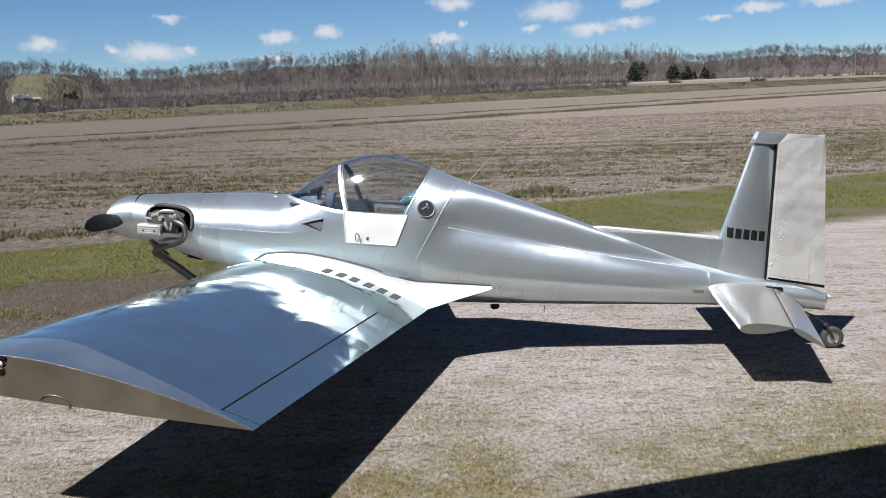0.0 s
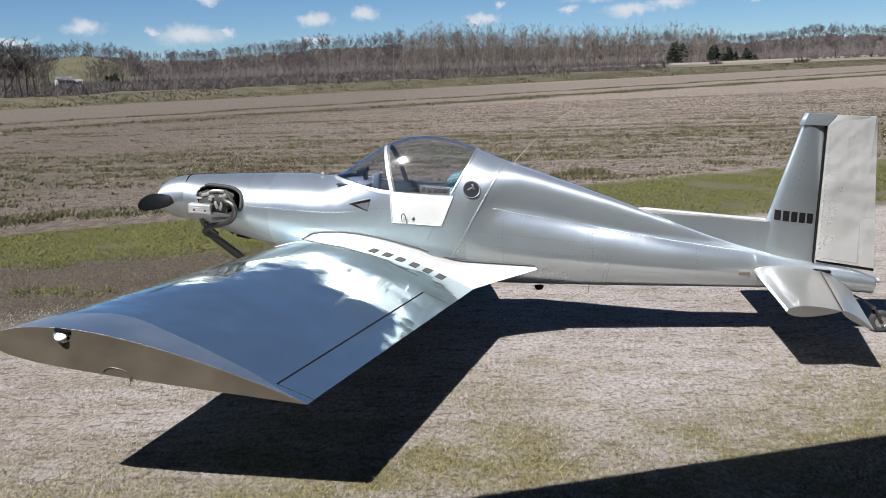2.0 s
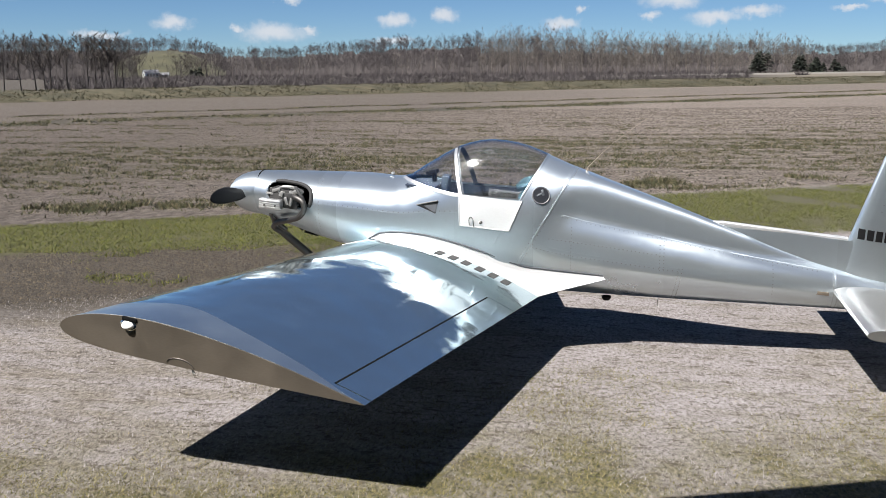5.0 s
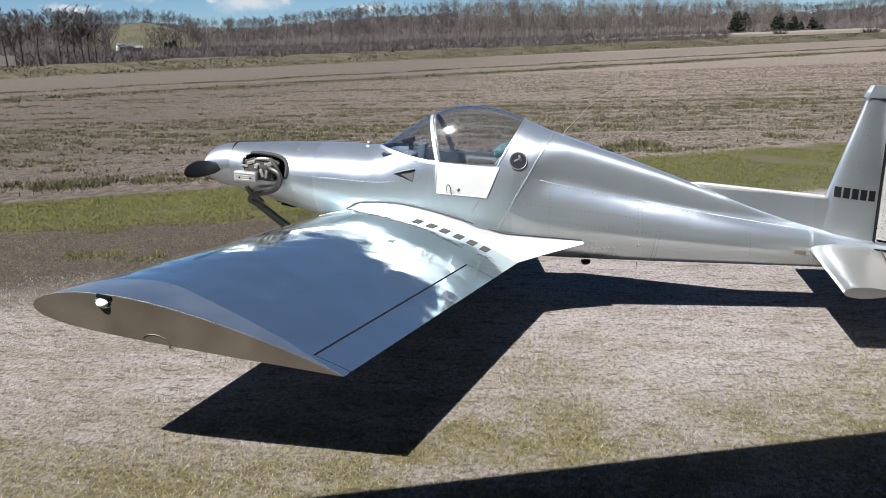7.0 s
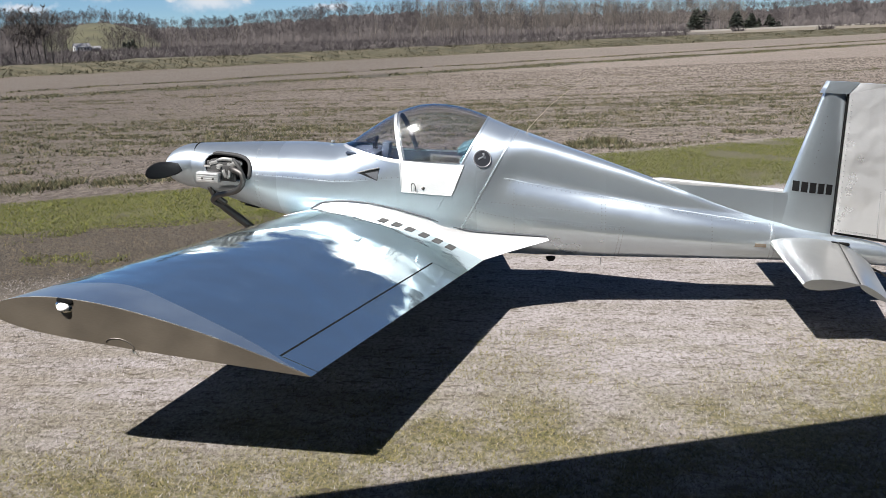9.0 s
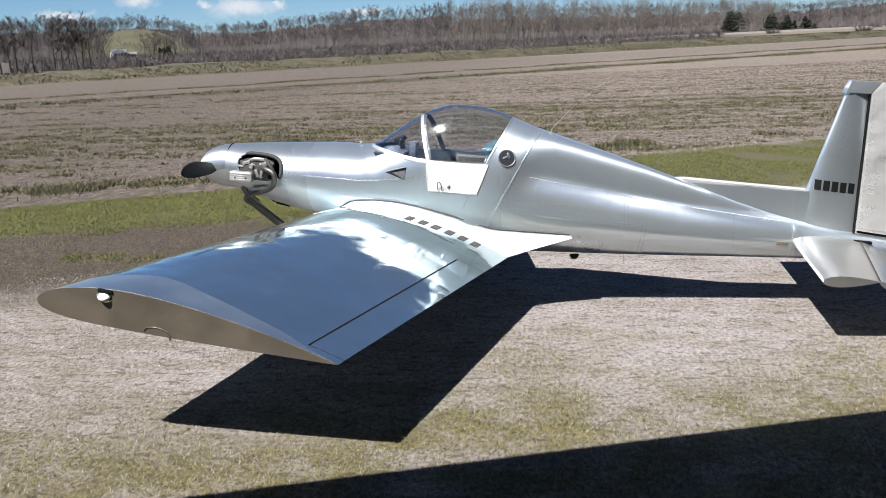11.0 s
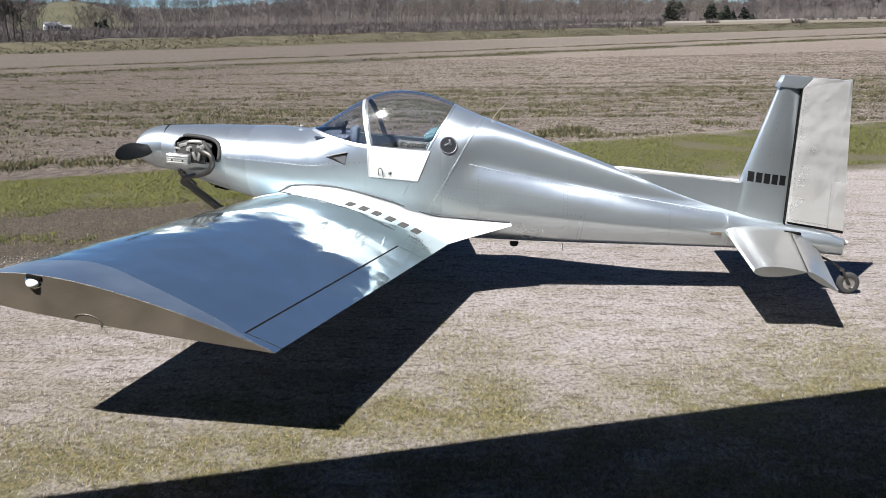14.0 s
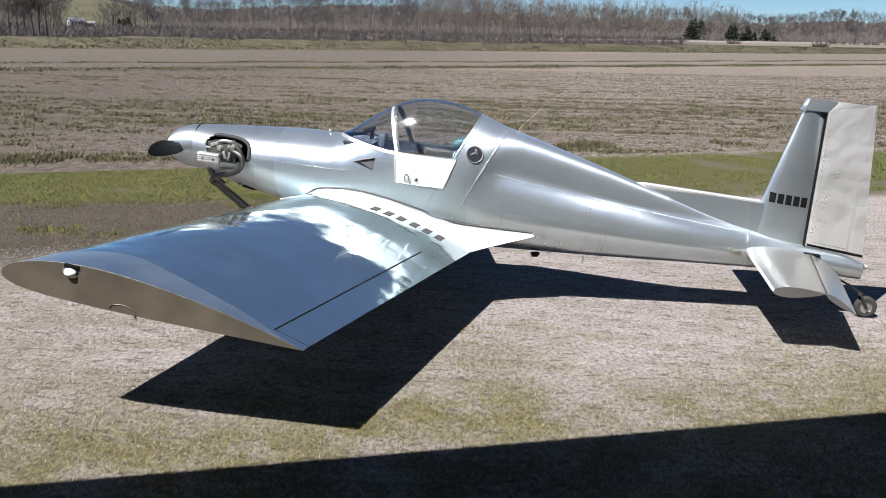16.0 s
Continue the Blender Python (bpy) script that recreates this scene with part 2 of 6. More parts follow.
def smooth_table(x, pairs):
    """Smooth curve through the pairs."""
    i = max(0, min(len(pairs) - 2, sum(1 for p in pairs if p[0] <= x) - 1))
    p = [pairs[max(0, i - 1)], pairs[i], pairs[i + 1], pairs[min(len(pairs) - 1, i + 2)]]
    h = p[2][0] - p[1][0]
    t = min(1.0, max(0.0, (x - p[1][0]) / h))
    m1 = (p[2][1] - p[0][1]) / max(1e-6, p[2][0] - p[0][0]) * h
    m2 = (p[3][1] - p[1][1]) / max(1e-6, p[3][0] - p[1][0]) * h
    return (2 * t ** 3 - 3 * t * t + 1) * p[1][1] + (t ** 3 - 2 * t * t + t) * m1 + (3 * t * t - 2 * t ** 3) * p[2][1] + (t ** 3 - t * t) * m2


# The aircraft's own axes: x runs aft along the fuselage, y to its right side, z up.
HEADING = -5.84
SITE = pose(0.5886, 5.7511, 0, 0, 0, HEADING)

# ---- aircraft ----
plane = new("airplane")
plane.matrix_world = SITE
plane.empty_display_size = 0.5
tagged(plane, "polished bare aluminium single-seat low-wing airplane parked on dry grass", "airplane")

TOP = [(-2.56, 1.142), (-2.157, 1.142), (-1.75, 1.135), (-1.5, 1.124), (-1.348, 1.208), (-1.154, 1.316), (-0.988, 1.367), (-0.872, 1.371), (-0.718, 1.348),
       (-0.585, 1.302), (-0.5, 1.262), (-0.31, 1.181), (0.116, 1.021), (0.54, 0.855), (0.94, 0.69), (1.2, 0.605), (1.65, 0.48), (1.8, 0.455), (1.95, 0.42), (2.05, 0.377)]
BOTTOM = [(-2.56, 0.83), (-2.45, 0.80), (-2.3, 0.75), (-2.1, 0.685), (-1.9, 0.63), (-1.5, 0.53), (-1.0, 0.44), (-0.5, 0.375), (0.0, 0.345), (0.6, 0.325), (1.3, 0.31), (1.7, 0.297), (2.05, 0.264)]
WIDE = [(-2.56, 0.158), (-2.45, 0.205), (-2.3, 0.25), (-2.1, 0.285), (-1.8, 0.305), (-1.4, 0.312), (-1.0, 0.326), (-0.72, 0.332), (-0.5, 0.295), (0.0, 0.226), (0.6, 0.168), (1.3, 0.115), (1.7, 0.098), (1.95, 0.07), (2.05, 0.045)]
BELT = [(-2.56, 0.985), (-2.1, 0.90), (-1.5, 0.83), (-1.0, 0.77), (-0.5, 0.64), (0.0, 0.565), (0.6, 0.495), (1.3, 0.425), (1.7, 0.385), (2.05, 0.33)]
SHEAR = [(-1.12, 0.0), (-0.84, 0.58), (-0.5, 0.58), (0.7, 0.0)]
SILL = [(-1.5, 1.120), (-1.40, 1.105), (-1.25, 1.068), (-1.107, 1.040), (-0.84, 1.015)]
ROUND = [(-1.0, 2.08), (-0.3, 1.9)]
KEEL = [(-0.9, 2.05), (-0.2, 1.72)]
BODY_TOP = [(-0.62, 1.01), (-0.26, 0.93), (0.2, 0.80), (0.64, 0.69), (1.2, 0.60), (1.65, 0.48), (2.05, 0.365)]
DECK = [(-0.62, 0.225), (-0.26, 0.165), (0.2, 0.11), (0.64, 0.07), (1.2, 0.04), (2.05, 0.02)]
BOWLEAN = [(-1.5, 0.0), (-1.085, -0.31), (-0.84, 0.0)]
BOW, HOOP0, HOOP1 = -1.085, -0.84, -0.607


def lean(w, z):
    """How far aft the station w has come at the height z."""
    return table(w, SHEAR) * (z - 0.744) + table(w, BOWLEAN) * max(0.0, z - 1.0)


def section(w):
    zt = smooth_table(w, TOP)
    for _ in range(8):
        zt = smooth_table(w + lean(w, zt), TOP)
    return 0.0, zt, smooth_table(w, BOTTOM), smooth_table(w, WIDE), smooth_table(w, BELT)


def hull(w, a, side=1, out=0.0):
    """A point of the fuselage skin at station w and angle a (-90 keel to 90 ridge) on the left side (1) or the right (-1)."""
    sh, zt, zb, hw, zc = section(w)
    c, s = math.cos(radians(a)), math.sin(radians(a))
    n = table(w, KEEL) if s < 0 else table(w, ROUND)
    y = hw * max(c, 0) ** (2 / n)
    z = zc + (zt - zc if s > 0 else zc - zb) * math.copysign(abs(s) ** (2 / n), s)
    if s > 0 and w > HOOP1 - 0.01:
        # round body with a narrower deck on its back
        k = min(1.0, (w - HOOP1 + 0.01) / 0.08)
        k *= min(1.0, max(0.0, (1.5 - w) / 0.3))
        q = (z - zc) / (zt - zc)
        body = hw * math.sqrt(max(0.0, 1 - ((z - zc) / (min(table(w, BODY_TOP), zt) - zc)) ** 2))
        deck = min(table(w, DECK), hw) * max(0.0, 1 - q ** 3.5) ** (1 / 3.5)
        y += k * ((body ** 10 + deck ** 10) ** 0.1 - y)
    if out:
        y += out * c
        z += out * s
    return Vector((w + lean(w, z), -side * y, z))


def hull_angle(w, z):
    sh, zt, zb, hw, zc = section(w)
    n = table(w, KEEL) if z < zc else table(w, ROUND)
    q = (z - zc) / (zt - zc) if z > zc else (zc - z) / (zc - zb)
    return math.copysign(math.degrees(math.asin(min(1, max(0, abs(q))) ** (n / 2))), z - zc)


def sill_angle(w):
    if w < -1.5:
        return table(w, [(-2.56, 20), (-1.9, 40), (-1.5, 87)])
    if w > HOOP0:
        return table(w, [(HOOP0, hull_angle(HOOP0, 1.015)), (0.4, 38), (2.05, 20)])
    return hull_angle(w, smooth_table(w, SILL))


STATIONS = sorted(set(list(np.linspace(-2.56, -1.5, 40)) + list(np.linspace(-1.5, BOW, 9)) + list(np.linspace(BOW, HOOP0, 9)) + list(np.linspace(HOOP0, HOOP1, 6)) + list(np.linspace(HOOP1, 2.05, 30))))
LOW, HIGH = 32, 30


def skin(w_from, w_to, rows, side_list=(1, -1), out=0.0):
    """Quads of the hull between two stations; rows: 'low' (keel to sill line) or 'high' (sill line to ridge)."""
    ws = [w for w in STATIONS if w_from - 1e-6 <= w <= w_to + 1e-6]
    verts, faces = [], []
    for side in side_list:
        base = len(verts)
        cnt = LOW if rows == "low" else HIGH
        for w in ws:
            s = sill_angle(w)
            a0, a1 = (-90, s) if rows == "low" else (s, 90)
            for k in range(cnt + 1):
                verts.append(hull(w, a0 + (a1 - a0) * k / cnt, side, out))
        for i in range(len(ws) - 1):
            for k in range(cnt):
                p = base + i * (cnt + 1) + k
                faces.append((p, p + 1, p + cnt + 2, p + cnt + 1))
    return verts, faces


def in_opening(p):
    """The side opening of the cowl round the cylinder head."""
    x, z = p.x + 2.275, p.z - 1.002
    return abs(x / 0.172) ** 3 + abs((z + 0.10 * x) / 0.082) ** 3 < 1


def opened(v, f):
    return v, [q for q in f if not in_opening(sum((v[i] for i in q), Vector()) / len(q))]


def joined(*sets):
    verts, faces = [], []
    for v, f in sets:
        o = len(verts)
        verts += v
        faces += [tuple(i + o for i in q) for q in f]
    return verts, faces


fuselage = part_mesh("fuselage", *opened(*joined(skin(-2.56, 2.05, "low"), skin(-2.56, -1.5, "high"), skin(HOOP0, 2.05, "high"))), SKIN, plane, "bare riveted aluminium fuselage skin")
mod = fuselage.modifiers.new("thick", "SOLIDIFY")
mod.thickness, mod.offset = 0.004, -1
fuselage.modifiers.new("crease", "EDGE_SPLIT").split_angle = radians(45)

glass_w = part_mesh("windshield", *skin(-1.5, BOW, "high"), GLASS, plane, "clear acrylic windshield")
glass_c = part_mesh("canopy", *skin(BOW, HOOP0, "high"), GLASS, plane, "clear acrylic bubble canopy")
for g in (glass_w, glass_c):
    g.visible_shadow = False
    mod = g.modifiers.new("thick", "SOLIDIFY")
    mod.thickness, mod.offset = 0.004, -1
    g.modifiers.new("crease", "EDGE_SPLIT").split_angle = radians(45)


# wings
def naca(c, t=0.125, m=0.026, p=0.4):
    th = 5 * t * (0.2969 * math.sqrt(c) - 0.126 * c - 0.3516 * c * c + 0.2843 * c ** 3 - 0.1036 * c ** 4)
    cam_ = m / p ** 2 * (2 * p * c - c * c) if c < p else m / (1 - p) ** 2 * (1 - 2 * p + 2 * p * c - c * c)
    return cam_, th


def wing_point(v, c, upper=True, out=0.0):
    """On the left wing, v metres out from the middle, at the fraction c of the chord."""
    k = (v - 0.32) / (2.555 - 0.32)
    le = Vector((-1.98 + k * -0.444, -v, 0.588 + k * 0.168))
    te = Vector((-0.545 + k * -0.51, -v, 0.395 + k * 0.086))
    ch = te - le
    cam_, th = naca(c)
    up = Vector((-ch.z, 0, ch.x)).normalized()
    cam_, th = cam_ * (2.4 - 1.4 * k), th * (1.36 - 0.36 * k)
    return le + ch * c + up * ((cam_ + (th if upper else -th)) * ch.length + (out if upper else -out))


CH = [0.5 * (1 - math.cos(math.pi * i / 26)) for i in range(27)]
HINGE = 0.878


def wing_grid(vs, cs_up, cs_lo, mirror=False, caps=False):
    """A closed shell over the span stations vs; cs_up runs from the front to the back, cs_lo back to the front."""
    verts, faces = [], []
    loop = [(c, True) for c in cs_up] + [(c, False) for c in cs_lo]
    for v in vs:
        for c, up in loop:
            p = wing_point(v, c, up)
            verts.append(Vector((p.x, -p.y, p.z)) if mirror else p)
    n = len(loop)
    for i in range(len(vs) - 1):
        for k in range(n):
            faces.append((i * n + k, i * n + (k + 1) % n, (i + 1) * n + (k + 1) % n, (i + 1) * n + k))
    if caps:
        faces.append(tuple(range(n))[::-1])
        faces.append(tuple(range((len(vs) - 1) * n, len(vs) * n)))
    return verts, faces


for mirror in (False, True):
    wing = part_mesh("wing_panel", *joined(
        wing_grid([0.2, 0.5, 0.8], CH, CH[-2:0:-1], mirror),
        wing_grid(list(np.linspace(0.8, 2.5, 12)), [c for c in CH if c < HINGE - 0.01] + [HINGE], [HINGE] + [c for c in CH[::-1] if 0 < c < HINGE - 0.01], mirror),
        wing_grid([2.5, 2.53, 2.551], CH, CH[-2:0:-1], mirror)), WINGSKIN, plane, "polished wing skin reflecting the blue sky", sharp=35)
    part_mesh("aileron", *wing_grid(list(np.linspace(0.806, 2.494, 8)), [HINGE + 0.007, 0.92, 0.96, 0.9995], [0.96, 0.92, HINGE + 0.007], mirror, True), WINGSKIN, wing, "", sharp=35)
    part_mesh("wing_tip", *wing_grid([2.552, 2.557], CH, CH[-2:0:-1], mirror, True), GROUNDTINT, wing, "flat dull aluminium wing tip rib", sharp=35)
    verts, faces = [], []
    spans = [(0.004, 2.33), (0.14, 2.32), (0.28, 2.29), (0.5, 2.38), (0.64, 2.433), (0.8, 2.486), (0.93, 2.542), (0.985, 2.549)]
    for i in range(31):
        c = 0.004 + 0.981 * (i / 30) ** 1.3
        for k in range(6):
            v = smooth_table(c, spans) + (2.551 - smooth_table(c, spans)) * k / 5
            p = wing_point(v, c, True, 0.0012)
            verts.append(Vector((p.x, -p.y, p.z)) if mirror else p)
    for i in range(30):
        for k in range(5):
            p = i * 6 + k
            faces.append((p, p + 1, p + 7, p + 6))
    tip_skin = part_mesh("tip_skin", verts, faces, TIPSKIN, wing, "duller wrapped skin at the wing tip")
    mod = tip_skin.modifiers.new("thick", "SOLIDIFY")
    mod.thickness, mod.offset = 0.001, -1
    tip_skin.modifiers.new("crease", "EDGE_SPLIT").split_angle = radians(45)


# tail
def foil_loft(name, ribs, mat, parent, label="", thick=0.1, sharp=30):
    """Lofts symmetrical ribs: each (front point, back point, half-thickness front fraction list) given as (front, back, t)."""
    cs = [0, 0.02, 0.06, 0.15, 0.3, 0.5, 0.7, 0.85, 1.0]
    verts, faces = [], []
    prof = lambda c, t: t * (1.0 * math.sqrt(c) * (1 - c) * 2.6 * 0.75 + 0.02) if c < 1 else t * 0.04
    n = 2 * len(cs)
    for f, b, t, nrm in ribs:
        f, b, nrm = Vector(f), Vector(b), Vector(nrm)
        for c in cs:
            verts.append(f + (b - f) * c + nrm * prof(c, t))
        for c in cs[::-1]:
            verts.append(f + (b - f) * c - nrm * prof(c, t))
    for i in range(len(ribs) - 1):
        for k in range(n):
            faces.append((i * n + k, i * n + (k + 1) % n, (i + 1) * n + (k + 1) % n, (i + 1) * n + k))
    faces.append(tuple(range(n))[::-1])
    faces.append(tuple(range((len(ribs) - 1) * n, len(ribs) * n)))
    return part_mesh(name, verts, faces, mat, parent, label, sharp=sharp)


Y = (0, 1, 0)
fin = foil_loft("fin", [((1.30, 0, 0.52), (1.657, 0, 0.46), 0.05, Y), ((1.352, 0, 0.755), (1.668, 0, 0.755), 0.045, Y), ((1.557, 0, 1.381), (1.697, 0, 1.381), 0.034, Y)], SKIN, plane, "bare aluminium vertical fin")
part_mesh("fin_cap", *(lambda o: o)(([Vector(p) for p in [
    (1.555, -0.034, 1.383), (1.70, -0.03, 1.372), (1.765, -0.022, 1.44), (1.59, -0.022, 1.454), (1.555, 0.034, 1.383), (1.70, 0.03, 1.372), (1.765, 0.022, 1.44), (1.59, 0.022, 1.454),
    (1.535, 0, 1.383), (1.572, 0, 1.456)]],
    [(0, 1, 2, 3), (7, 6, 5, 4), (1, 5, 6, 2), (3, 2, 6, 7, 9), (8, 0, 3, 9), (4, 8, 9, 7), (0, 8, 4, 5, 1)])), SKIN, fin, "folded aluminium fin cap", sharp=25)


def panel_solid(name, near, mat, parent, label="", sharp=25):
    """A solid from outline points (x, z, half-thickness), mirrored about the middle plane."""
    n = len(near)
    verts = [Vector((x, -t, z)) for x, z, t in near] + [Vector((x, t, z)) for x, z, t in near]
    faces = [tuple(range(n)), tuple(range(2 * n - 1, n - 1, -1))] + [(i, i + n, (i + 1) % n + n, (i + 1) % n) for i in range(n)]
    return part_mesh(name, verts, faces, mat, parent, label, sharp=sharp)


def sheet_grid(name, corners, thick, mat, parent, label="", nx=6, nz=10, puff=0.0):
    """A tapered panel in the middle plane: corners (x, z) front-low, back-low, back-high, front-high; thick front, back."""
    verts, faces = [], []
    fl, bl, bh, fh = [Vector((c[0], 0, c[1])) for c in corners]
    for s in (-1, 1):
        for i in range(nz + 1):
            for k in range(nx + 1):
                a, b = i / nz, k / nx
                p = (fl.lerp(bl, b)).lerp(fh.lerp(bh, b), a)
                t = thick[0] + (thick[1] - thick[0]) * b
                if k == 0:
                    t *= 0.8
                p.y = s * (t + puff * math.sin(math.pi * b) * math.sin(math.pi * a))
                verts.append(p)
    m = (nx + 1) * (nz + 1)
    for i in range(nz):
        for k in range(nx):
            p = i * (nx + 1) + k
            faces.append((p, p + 1, p + nx + 2, p + nx + 1))
            faces.append((p + m + nx + 1, p + m + nx + 2, p + m + 1, p + m))
    rim = [k for k in range(nx)] + [nx + i * (nx + 1) for i in range(nz)] + [nz * (nx + 1) + k for k in range(nx, 0, -1)] + [i * (nx + 1) for i in range(nz, 0, -1)]
    for a, b in zip(rim, rim[1:] + rim[:1]):
        faces.append((a, a + m, b + m, b))
    return part_mesh(name, verts, faces, mat, parent, label, sharp=30)


rudder = sheet_grid("rudder", [(1.670, 0.500), (1.944, 0.452), (2.003, 1.424), (1.708, 1.372)], (0.034, 0.012), RUDDER, plane, "bright aluminium rudder, sun glare in its paler colour")
rudder_top = sheet_grid("rudder_edge", [(1.945, 0.770), (2.036, 0.762), (2.012, 1.417), (2.001, 1.424)], (0.012, 0.004), RUDDER, rudder)
sheet_grid("rudder_crown", [(1.709, 1.374), (1.90, 1.40), (1.96, 1.4205), (1.768, 1.436)], (0.033, 0.018), RUDDER, rudder)
sheet_grid("trim_tab", [(1.949, 0.450), (2.049, 0.429), (2.037, 0.757), (1.949, 0.764)], (0.0115, 0.003), RUDDER, rudder, "riveted trim tab")

dorsal = panel_solid("dorsal_fin", [(0.50, 0.60, 0.02), (1.40, 0.47, 0.03), (1.375, 0.762, 0.026), (1.344, 0.757, 0.026), (0.54, 0.846, 0.012)], SKIN, plane, "flat aluminium dorsal fin strip")
bm = bmesh.new()
tube(bm, curve_points([(0.53, 0, 0.848), (0.9, 0, 0.806), (1.35, 0, 0.757)], 6), [0.012] + [0.02] * 12, 10)
part("dorsal_edge", bm, BRIGHT, dorsal, "rolled bright leading edge")

for s in (1, -1):
    stab = foil_loft("stabilizer", [((1.262, -s * 0.04, 0.452), (1.690, -s * 0.04, 0.442), 0.045, (0, 0, 1)), ((1.285, -s * 0.862, 0.388), (1.585, -s * 0.862, 0.388), 0.042, (0, 0, 1))], TAIL, plane, "bare aluminium horizontal stabilizer")
    foil_loft("elevator", [((1.68, -s * 0.085, 0.436), (1.885, -s * 0.085, 0.305), 0.028, (0.5, 0, 0.8)), ((1.588, -s * 0.862, 0.386), (1.768, -s * 0.862, 0.274), 0.024, (0.5, 0, 0.8))], TAIL, stab, "drooped aluminium elevator")
    bm = tube(bmesh.new(), [(1.684, -s * 0.09, 0.448), (1.587, -s * 0.86, 0.395)], 0.0035, 6)
    part("hinge_wire", bm, STEEL, stab, "dark hinge line of the elevator")

for x0, z0, x1, z1, w_, t_ in ((1.6635, 0.47, 1.7015, 1.37, 0.005, 0.05), (1.69, 0.488, 2.045, 0.424, 0.017, 0.03)):
    mid_ = Vector(((x0 + x1) / 2, 0, (z0 + z1) / 2))
    run = Vector((x1 - x0, 0, z1 - z0))
    bm = box(bmesh.new(), mid_, (w_, t_, run.length), pose(0, 0, 0, 0, math.degrees(math.atan2(run.x, run.z)), 0))
    part("hinge_gap", bm, GAP, rudder, "dark gap beside the rudder", False)

# tail wheel
tail_wheel = new("tail_wheel")
tail_wheel.parent = plane
tail_wheel["label"] = "small tail wheel with grey rim"
AX = Matrix.Translation((2.115, 0, 0.074)) @ pose(0, 0, 0, 90, 0, 0)
bm = lathe(bmesh.new(), [(0.040, -0.022), (0.053, -0.026), (0.066, -0.022), (0.073, -0.011), (0.074, 0), (0.073, 0.011), (0.066, 0.022), (0.053, 0.026), (0.040, 0.022), (0.040, -0.022)], AX, 28)
part("tyre", bm, RUBBER, tail_wheel)
bm = lathe(bmesh.new(), [(0.001, -0.02), (0.016, -0.026), (0.018, -0.016), (0.039, -0.014), (0.041, -0.022), (0.041, 0.022), (0.039, 0.014), (0.018, 0.016), (0.016, 0.026), (0.001, 0.02)], AX, 24)
part("rim", bm, CAST, tail_wheel)
bm = bmesh.new()
for s_ in (-1, 1):
    box(bm, (2.09, s_ * 0.036, 0.118), (0.016, 0.005, 0.11), pose(0, 0, 0, 0, -28, 0), 0.002)
box(bm, (2.062, 0, 0.168), (0.03, 0.077, 0.01), pose(0, 0, 0, 0, -28, 0), 0.003)
tube(bm, curve_points([(2.062, 0, 0.168), (2.0, 0, 0.215), (1.88, 0, 0.275)], 4), 0.007, 10)
tube(bm, [(2.115, -0.042, 0.074), (2.115, 0.042, 0.074)], 0.006, 8)
part("fork", bm, STEEL, tail_wheel)

# spinner and propeller
NOSE = Matrix.Translation((-2.56, 0, 0.986)) @ pose(0, 0, 0, 0, -90, 0)
bm = lathe(bmesh.new(), [(0.152, -0.008), (0.155, 0.0), (0.152, 0.05), (0.142, 0.10), (0.124, 0.15), (0.097, 0.195), (0.06, 0.23), (0.025, 0.247), (0.001, 0.25)], NOSE, 40)
spinner = part("spinner", bm, SKIN, plane, "polished aluminium spinner")
bm = lathe(bmesh.new(), [(0.13, -0.022), (0.159, -0.018), (0.1615, -0.012), (0.159, -0.006), (0.13, -0.004)], NOSE, 40)
part("backplate", bm, GAP, spinner)


def blade(sign):
    verts, faces, n = [], [], 12
    for i, (r, chord, thick, twist, drop) in enumerate([(0.08, 0.06, 0.05, 50, 0), (0.15, 0.075, 0.042, 44, 0), (0.25, 0.105, 0.03, 36, 0.003), (0.38, 0.115, 0.021, 28, 0.006), (0.50, 0.105, 0.015, 22, 0.004), (0.60, 0.08, 0.011, 18, 0), (0.655, 0.05, 0.007, 16, -0.004), (0.68, 0.015, 0.004, 15, -0.008)]):
        for k in range(n):
            a = 2 * math.pi * k / n
            cx, cz = chord / 2 * math.cos(a), thick / 2 * math.sin(a) * (0.6 + 0.4 * math.cos(a))
            q = radians(twist) * sign
            verts.append(Vector((-2.665 + 0.035 * r / 0.68 + cz * math.cos(q) - cx * math.sin(q) * sign, -sign * r, 0.986 + (cx * math.cos(q) + cz * math.sin(q)) + sign * 0.045 * r / 0.68 + drop)))
        if i:
            for k in range(n):
                faces.append(((i - 1) * n + k, (i - 1) * n + (k + 1) % n, i * n + (k + 1) % n, i * n + k))
    faces.append(tuple(range(7 * n, 8 * n)))
    return verts, faces


propeller = new("propeller")
propeller.parent = plane
propeller["label"] = "black two-blade propeller"
for sgn in (1, -1):
    part_mesh("blade", *blade(sgn), BLACK, propeller)

# ---- fuselage fittings ----
def hull_at(u, z, side=1, out=0.0):
    """The skin at the place u along the aircraft and the height z."""
    lo, hi = -2.6, 2.1
    for _ in range(26):
        w = (lo + hi) / 2
        lo, hi = (w, hi) if w + lean(w, z) < u else (lo, w)
    return hull(w, hull_angle(w, z), side, out)


